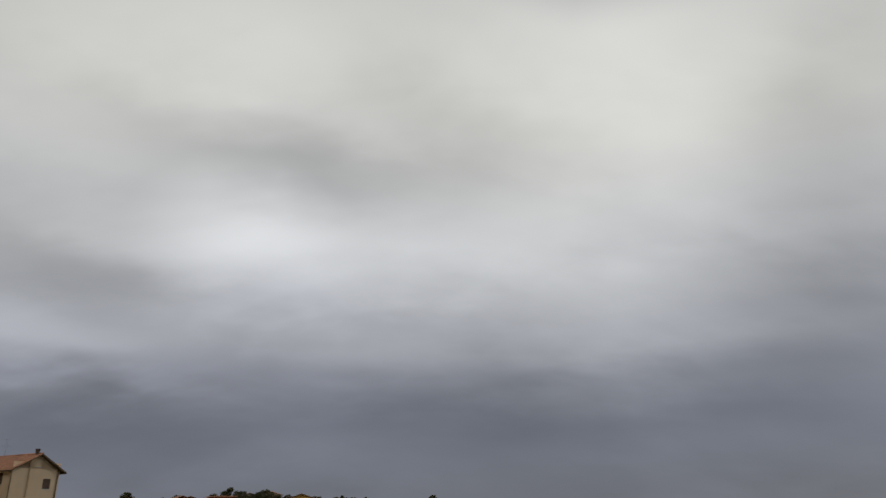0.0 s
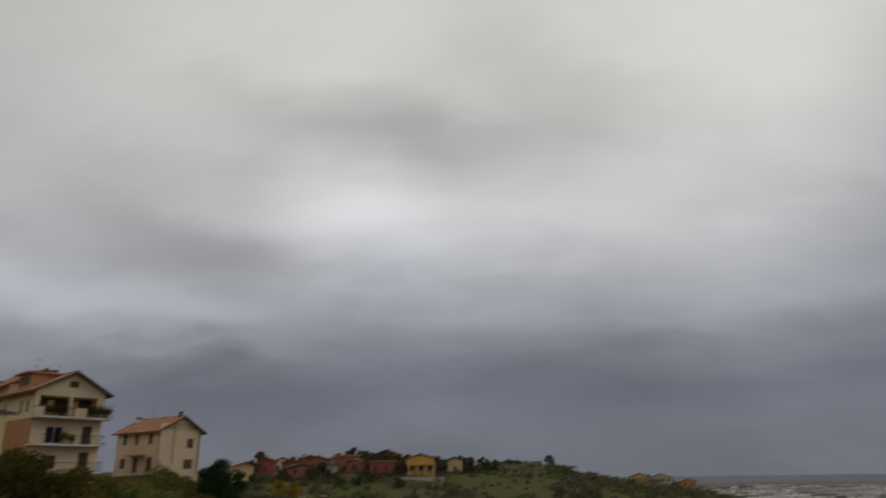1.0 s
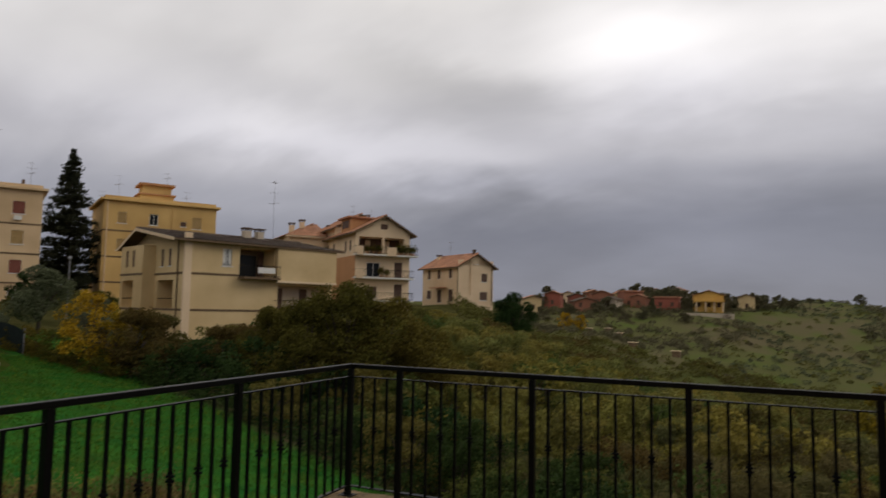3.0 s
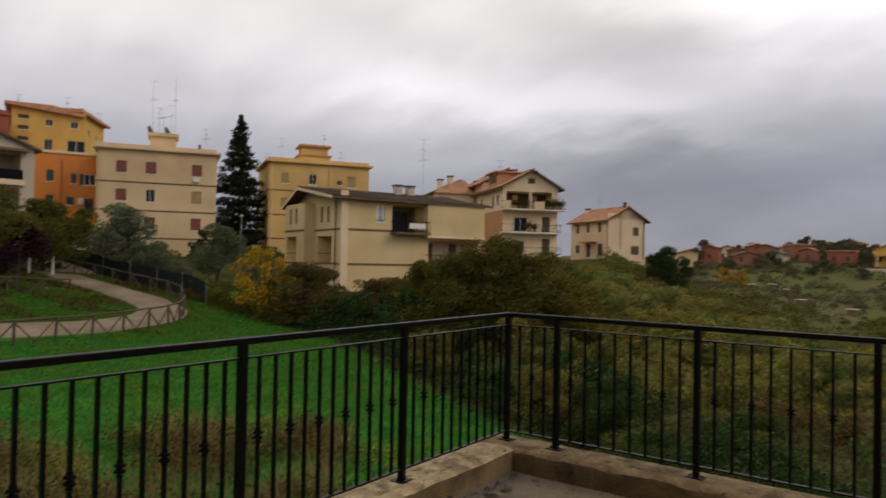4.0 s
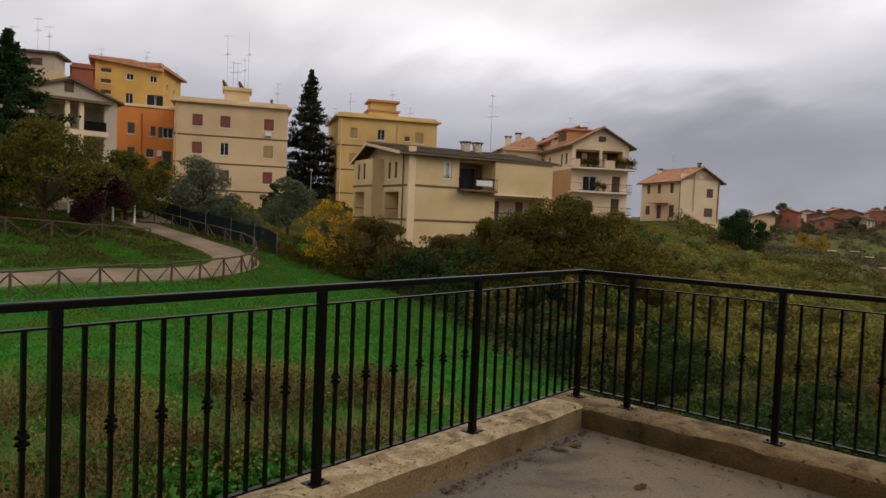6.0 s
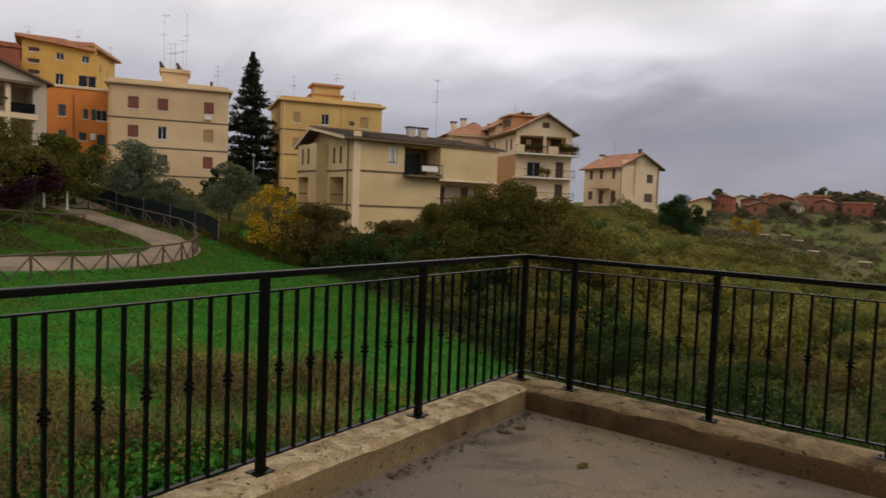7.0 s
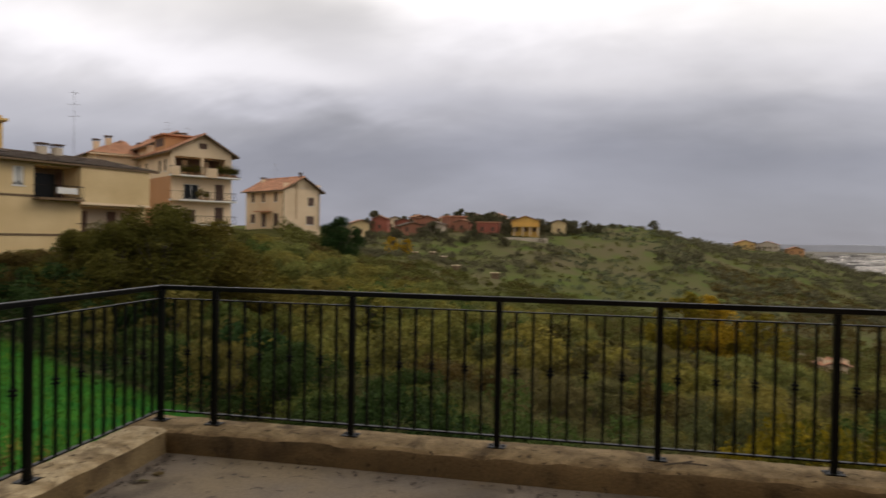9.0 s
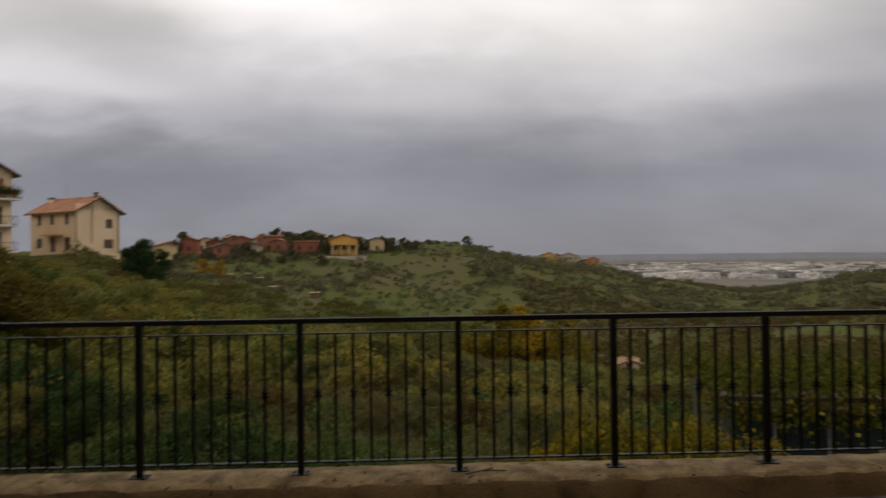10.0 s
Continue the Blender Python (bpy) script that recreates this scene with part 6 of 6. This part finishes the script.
def scatter(name, label, category, count, area, mat, leaves, size, radius, rule=None):
    """Many small plants too far or too small to tell apart, in one mesh."""
    pts = []
    for _ in range(count):
        az, d = rng.uniform(area[0], area[1]), math.sqrt(rng.uniform(area[2] ** 2, area[3] ** 2))
        q = polar(az, d)
        if rule and not rule(q.x, q.y, az, d):
            continue
        r = radius * rng.uniform(0.5, 1.4)
        p = rng.normal(size=(leaves, 3))
        p /= np.linalg.norm(p, axis=1)[:, None]
        p *= (r * rng.uniform(0.4, 1, leaves) ** 0.5)[:, None]
        p[:, 2] = np.abs(p[:, 2]) * 0.95
        pts.append(p + np.array((q.x, q.y, ground(q.x, q.y) - 0.05)))
    me = leaf_mesh(name, np.concatenate(pts), size, M[mat], slim=0.7)
    return tagged(new(name, me), label, category, kind="stuff")

patch = lambda s, t, o=0.0: (lambda x, y, az, d: noise.noise((x / s, y / s, o)) > t)
scatter("hill_scrub", "scattered dark scrub on the far hillside", "scrub", 700, (-20, 20, 135, 300), "faraway", 50, 0.42, 1.1, patch(26, 0.0))
scatter("village_scrub", "dark scrub and gardens below the village", "scrub", 480, (3, 21, 160, 250), "faraway", 70, 0.45, 1.4, patch(16, -0.25, 8))
scatter("hill_scrub", "scattered olive green scrub on the far hillside", "scrub", 1300, (-24, 22, 110, 330), "olive", 40, 0.42, 1.1, patch(20, -0.1, 3))
scatter("hill_scrub", "grey olive groves on the far hillside", "scrub", 900, (-16, 6, 150, 290), "grey", 40, 0.42, 1.0, patch(30, -0.05, 7))
scatter("valley_scrub", "brown and green valley scrub", "scrub", 1500, (-36, 24, 62, 150), "brownleaf", 70, 0.34, 1.2, patch(14, -0.1, 5))
scatter("valley_scrub", "green valley scrub", "scrub", 2200, (-36, 26, 60, 150), "olive", 80, 0.34, 1.5, patch(16, -0.25, 9))
scatter("valley_scrub", "dull brown-green scrub across the valley floor", "scrub", 1500, (-40, -8, 85, 250), "brownleaf", 46, 0.5, 1.7, patch(22, -0.3, 6))
scatter("far_woods", "dark woods on the far spurs", "woods", 2600, (-42, -4, 200, 620), "faraway", 45, 1.0, 2.8, patch(38, -0.12, 2))
scatter("slope_scrub", "scrub on the slope behind the houses", "scrub", 500, (30, 84, 62, 140), "olive", 110, 0.3, 1.2, patch(12, 0.0, 4))
scatter("undergrowth", "low tangled undergrowth under the bushes", "undergrowth", 1500, (-32, 58, 9, 60), "dull", 60, 0.11, 0.8, lambda x, y, az, d: lawn_at(x, y) < -0.6 and not (az > 44 and d > 50) and not (az > 27 and d < 21))
scatter("undergrowth", "brown withered undergrowth under the bushes", "undergrowth", 1000, (-32, 58, 9, 60), "brownleaf", 56, 0.09, 0.75, lambda x, y, az, d: lawn_at(x, y) < -0.4 and not (az > 44 and d > 50) and not (az > 27 and d < 21))
# dark leaves here stand in for the shade under the edge bushes
scatter("undergrowth", "tangled growth along the lawn's edge, coloured dark for its shade", "undergrowth", 900, (30, 62, 12, 44), "darkgreen", 70, 0.13, 1.0, lambda x, y, az, d: -2.6 < lawn_at(x, y) < 0.3)
scatter("weeds", "dry brown weeds across the lawn", "weeds", 620, (46, 90, 10.5, 20.5), "dry", 120, 0.075, 0.75, lambda x, y, az, d: noise.noise((x / 2.2, y / 2.2, 1)) > -0.04)
scatter("weeds", "green weeds among the dry ones", "weeds", 420, (42, 90, 9.0, 21), "pale", 80, 0.075, 0.55, lambda x, y, az, d: noise.noise((x / 2, y / 2, 4)) > 0.16)
scatter("weeds", "low leafy green weeds near the terrace", "weeds", 1300, (38, 92, 5.5, 14.5), "weed", 52, 0.14, 0.42, lambda x, y, az, d: noise.noise((x / 2.5, y / 2.5, 6)) > -0.15)

PATHWAY = spline([(92, 33), (84, 34.2), (76, 35.2), (70, 36.6), (65, 38.6), (61.6, 41.5), (60.3, 45), (60.8, 49), (63, 53.5), (66.5, 58.5), (69, 63)])
WAY = np.array([(q.x, q.y) for q in PATHWAY])

def blades(name, label, count, area, height, lean, width, mat, rule):
    """Upright blades or stems, each one narrow triangle rooted in the ground."""
    az = rng.uniform(area[0], area[1], count)
    d = np.sqrt(rng.uniform(area[2] ** 2, area[3] ** 2, count))
    keep = []
    for a, r in zip(az, d):
        q = polar(a, r)
        if rule(q.x, q.y, a, r) and (r < 28 or np.min((WAY[:, 0] - q.x) ** 2 + (WAY[:, 1] - q.y) ** 2) > 3.6):
            keep.append((q.x, q.y, ground(q.x, q.y), r))
    k = np.array(keep)
    m = len(k)
    ang = rng.uniform(0, 2 * math.pi, m)
    w = width * (1 + 0.055 * k[:, 3])
    h = rng.uniform(height[0], height[1], m)
    tip = rng.normal(size=(m, 2)) * lean
    v = np.empty((m, 3, 3))
    v[:, 0] = np.c_[k[:, 0] - np.cos(ang) * w, k[:, 1] - np.sin(ang) * w, k[:, 2] - 0.02]
    v[:, 1] = np.c_[k[:, 0] + np.cos(ang) * w, k[:, 1] + np.sin(ang) * w, k[:, 2] - 0.02]
    v[:, 2] = np.c_[k[:, 0] + tip[:, 0], k[:, 1] + tip[:, 1], k[:, 2] + h]
    me = bpy.data.meshes.new(name)
    me.vertices.add(3 * m)
    me.vertices.foreach_set("co", v.ravel())
    me.loops.add(3 * m)
    me.loops.foreach_set("vertex_index", np.arange(3 * m))
    me.polygons.add(m)
    me.polygons.foreach_set("loop_start", np.arange(0, 3 * m, 3))
    me.update(calc_edges=True)
    me.materials.append(M[mat])
    tagged(new(name, me), label, "grass", kind="stuff")
on_lawn = lambda x, y, az, d: lawn_at(x, y) > 0.1 - 0.8 * noise.noise((x / 2, y / 2, 3))
lumpy = lambda s, t, o: (lambda x, y, az, d: lawn_at(x, y) > 0.3 and noise.noise((x / s, y / s, o)) > t)
blades("grass", "bright green lawn grass below the terrace", 190000, (30, 92, 6.5, 50), (0.04, 0.11), 0.09, 0.014, "grassblade", on_lawn)
blades("tall_grass", "longer darker tufts in the lawn", 26000, (36, 92, 6.5, 58), (0.06, 0.20), 0.12, 0.012, "weed", lumpy(2.2, 0.05, 12))
blades("dry_stems", "thin dry brown stems on the lawn", 11000, (46, 92, 9.0, 20), (0.25, 1.0), 0.42, 0.004, "straw", lumpy(2.4, -0.02, 1))
blades("mound_grass", "rough brownish grass on the bank above the path", 45000, (60, 92, 37, 60), (0.06, 0.24), 0.12, 0.014, "dry", lumpy(3.0, 0.0, 5))

# ---------------------------------------------------------------- the plain
def town():
    bm = bmesh.new()
    random.seed(3)
    for _ in range(420):
        az, d = random.uniform(-40, -15), random.triangular(1050, 2700, 1500)
        q = polar(az, d)
        w, dep, h = random.uniform(10, 60), random.uniform(10, 30), random.uniform(6, 13)
        m = pose(q.x, q.y, ground(q.x, q.y), 0, 0, random.uniform(-25, 25))
        bmesh.ops.create_cube(bm, size=1, matrix=m @ Matrix.LocRotScale((0, 0, h / 2), None, (w, dep, h)))
    tagged(part("distant_town", bm, surface("pale_town_walls", (0.68, 0.63, 0.58), 0.9, 0.55, 0.2, 0.01, 0, per="island")), "pale warehouses and blocks of the distant town", "town", kind="stuff")
town()
# the ridge's colour is raised towards the sky's, as painted haze
def ridge():
    bm = bmesh.new()
    rows = []
    for k in range(181):
        az = -75 + k * 0.75
        q = polar(az, 4650)
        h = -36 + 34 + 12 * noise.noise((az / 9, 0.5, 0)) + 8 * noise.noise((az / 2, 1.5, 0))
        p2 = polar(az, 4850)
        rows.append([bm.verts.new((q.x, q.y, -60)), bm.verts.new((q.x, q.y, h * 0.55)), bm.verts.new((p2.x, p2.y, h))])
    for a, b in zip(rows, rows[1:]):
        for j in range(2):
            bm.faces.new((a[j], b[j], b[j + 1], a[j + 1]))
    tagged(part("backdrop", bm, surface("haze_painted_ridge", (0.47, 0.48, 0.53), 1.0, 0.08, 0.01, 0.002, 0)), "ridge on the horizon with haze painted into its grey-blue", "backdrop", kind="structure")
ridge()

# ---------------------------------------------------------------- dirt and fallen leaves on the terrace
def litter():
    n = 520
    pts = []
    for _ in range(n):
        if random.random() < 0.7:
            t = random.uniform(0.3, 5.5)
            q = CORNER + SIDE * t + Vector((0.22 + abs(random.gauss(0, 0.05)), 0, 0))
        else:
            q = Vector((CORNER.x + random.uniform(0.2, 6), CORNER.y - 0.26 - abs(random.gauss(0, 0.05)), 0))
        pts.append((q.x, q.y, FLOOR + 0.012))
    me = leaf_mesh("dirt", np.array(pts), 0.03, M["bark"], up=2.0, slim=0.7)
    tagged(new("dirt", me), "crumbs of dark soil along the parapet foot", "dirt", kind="stuff")
    leaf = None
    for x, y in ((-2.36, 3.62), (-2.38, 3.5), (-1.72, 3.3)):
        if leaf is None:
            leaf = tagged(new("fallen_leaf", leaf_mesh("fallen_leaf", np.zeros((3, 3)) + np.array(((0, 0, 0.01), (0.02, 0.01, 0.015), (-0.02, 0.015, 0.012))), 0.055, M["brownleaf"], up=1.5, slim=0.7)), "curled brown leaf lying on the terrace floor", "leaf", "fallen leaves")
            leaf.matrix_basis = pose(x, y, FLOOR)
        else:
            copy_thing(leaf, pose(x, y, FLOOR, 0, 0, random.uniform(0, 360)))
    twig = thing("twig", pose(0.75, CORNER.y - 0.1, CAP, 0, 0, 12), "dry bent twig lying on the parapet", "twig")
    bm = bmesh.new()
    for a0, a1 in (((-0.12, 0, 0.012), (0.0, 0.02, 0.02)), ((0.0, 0.02, 0.02), (0.13, 0.0, 0.012)), ((0.0, 0.02, 0.02), (0.07, 0.06, 0.018))):
        tube(bm, a0, a1, 0.006, 0.004, 5)
    part("stem", bm, M["bark"], twig)
litter()
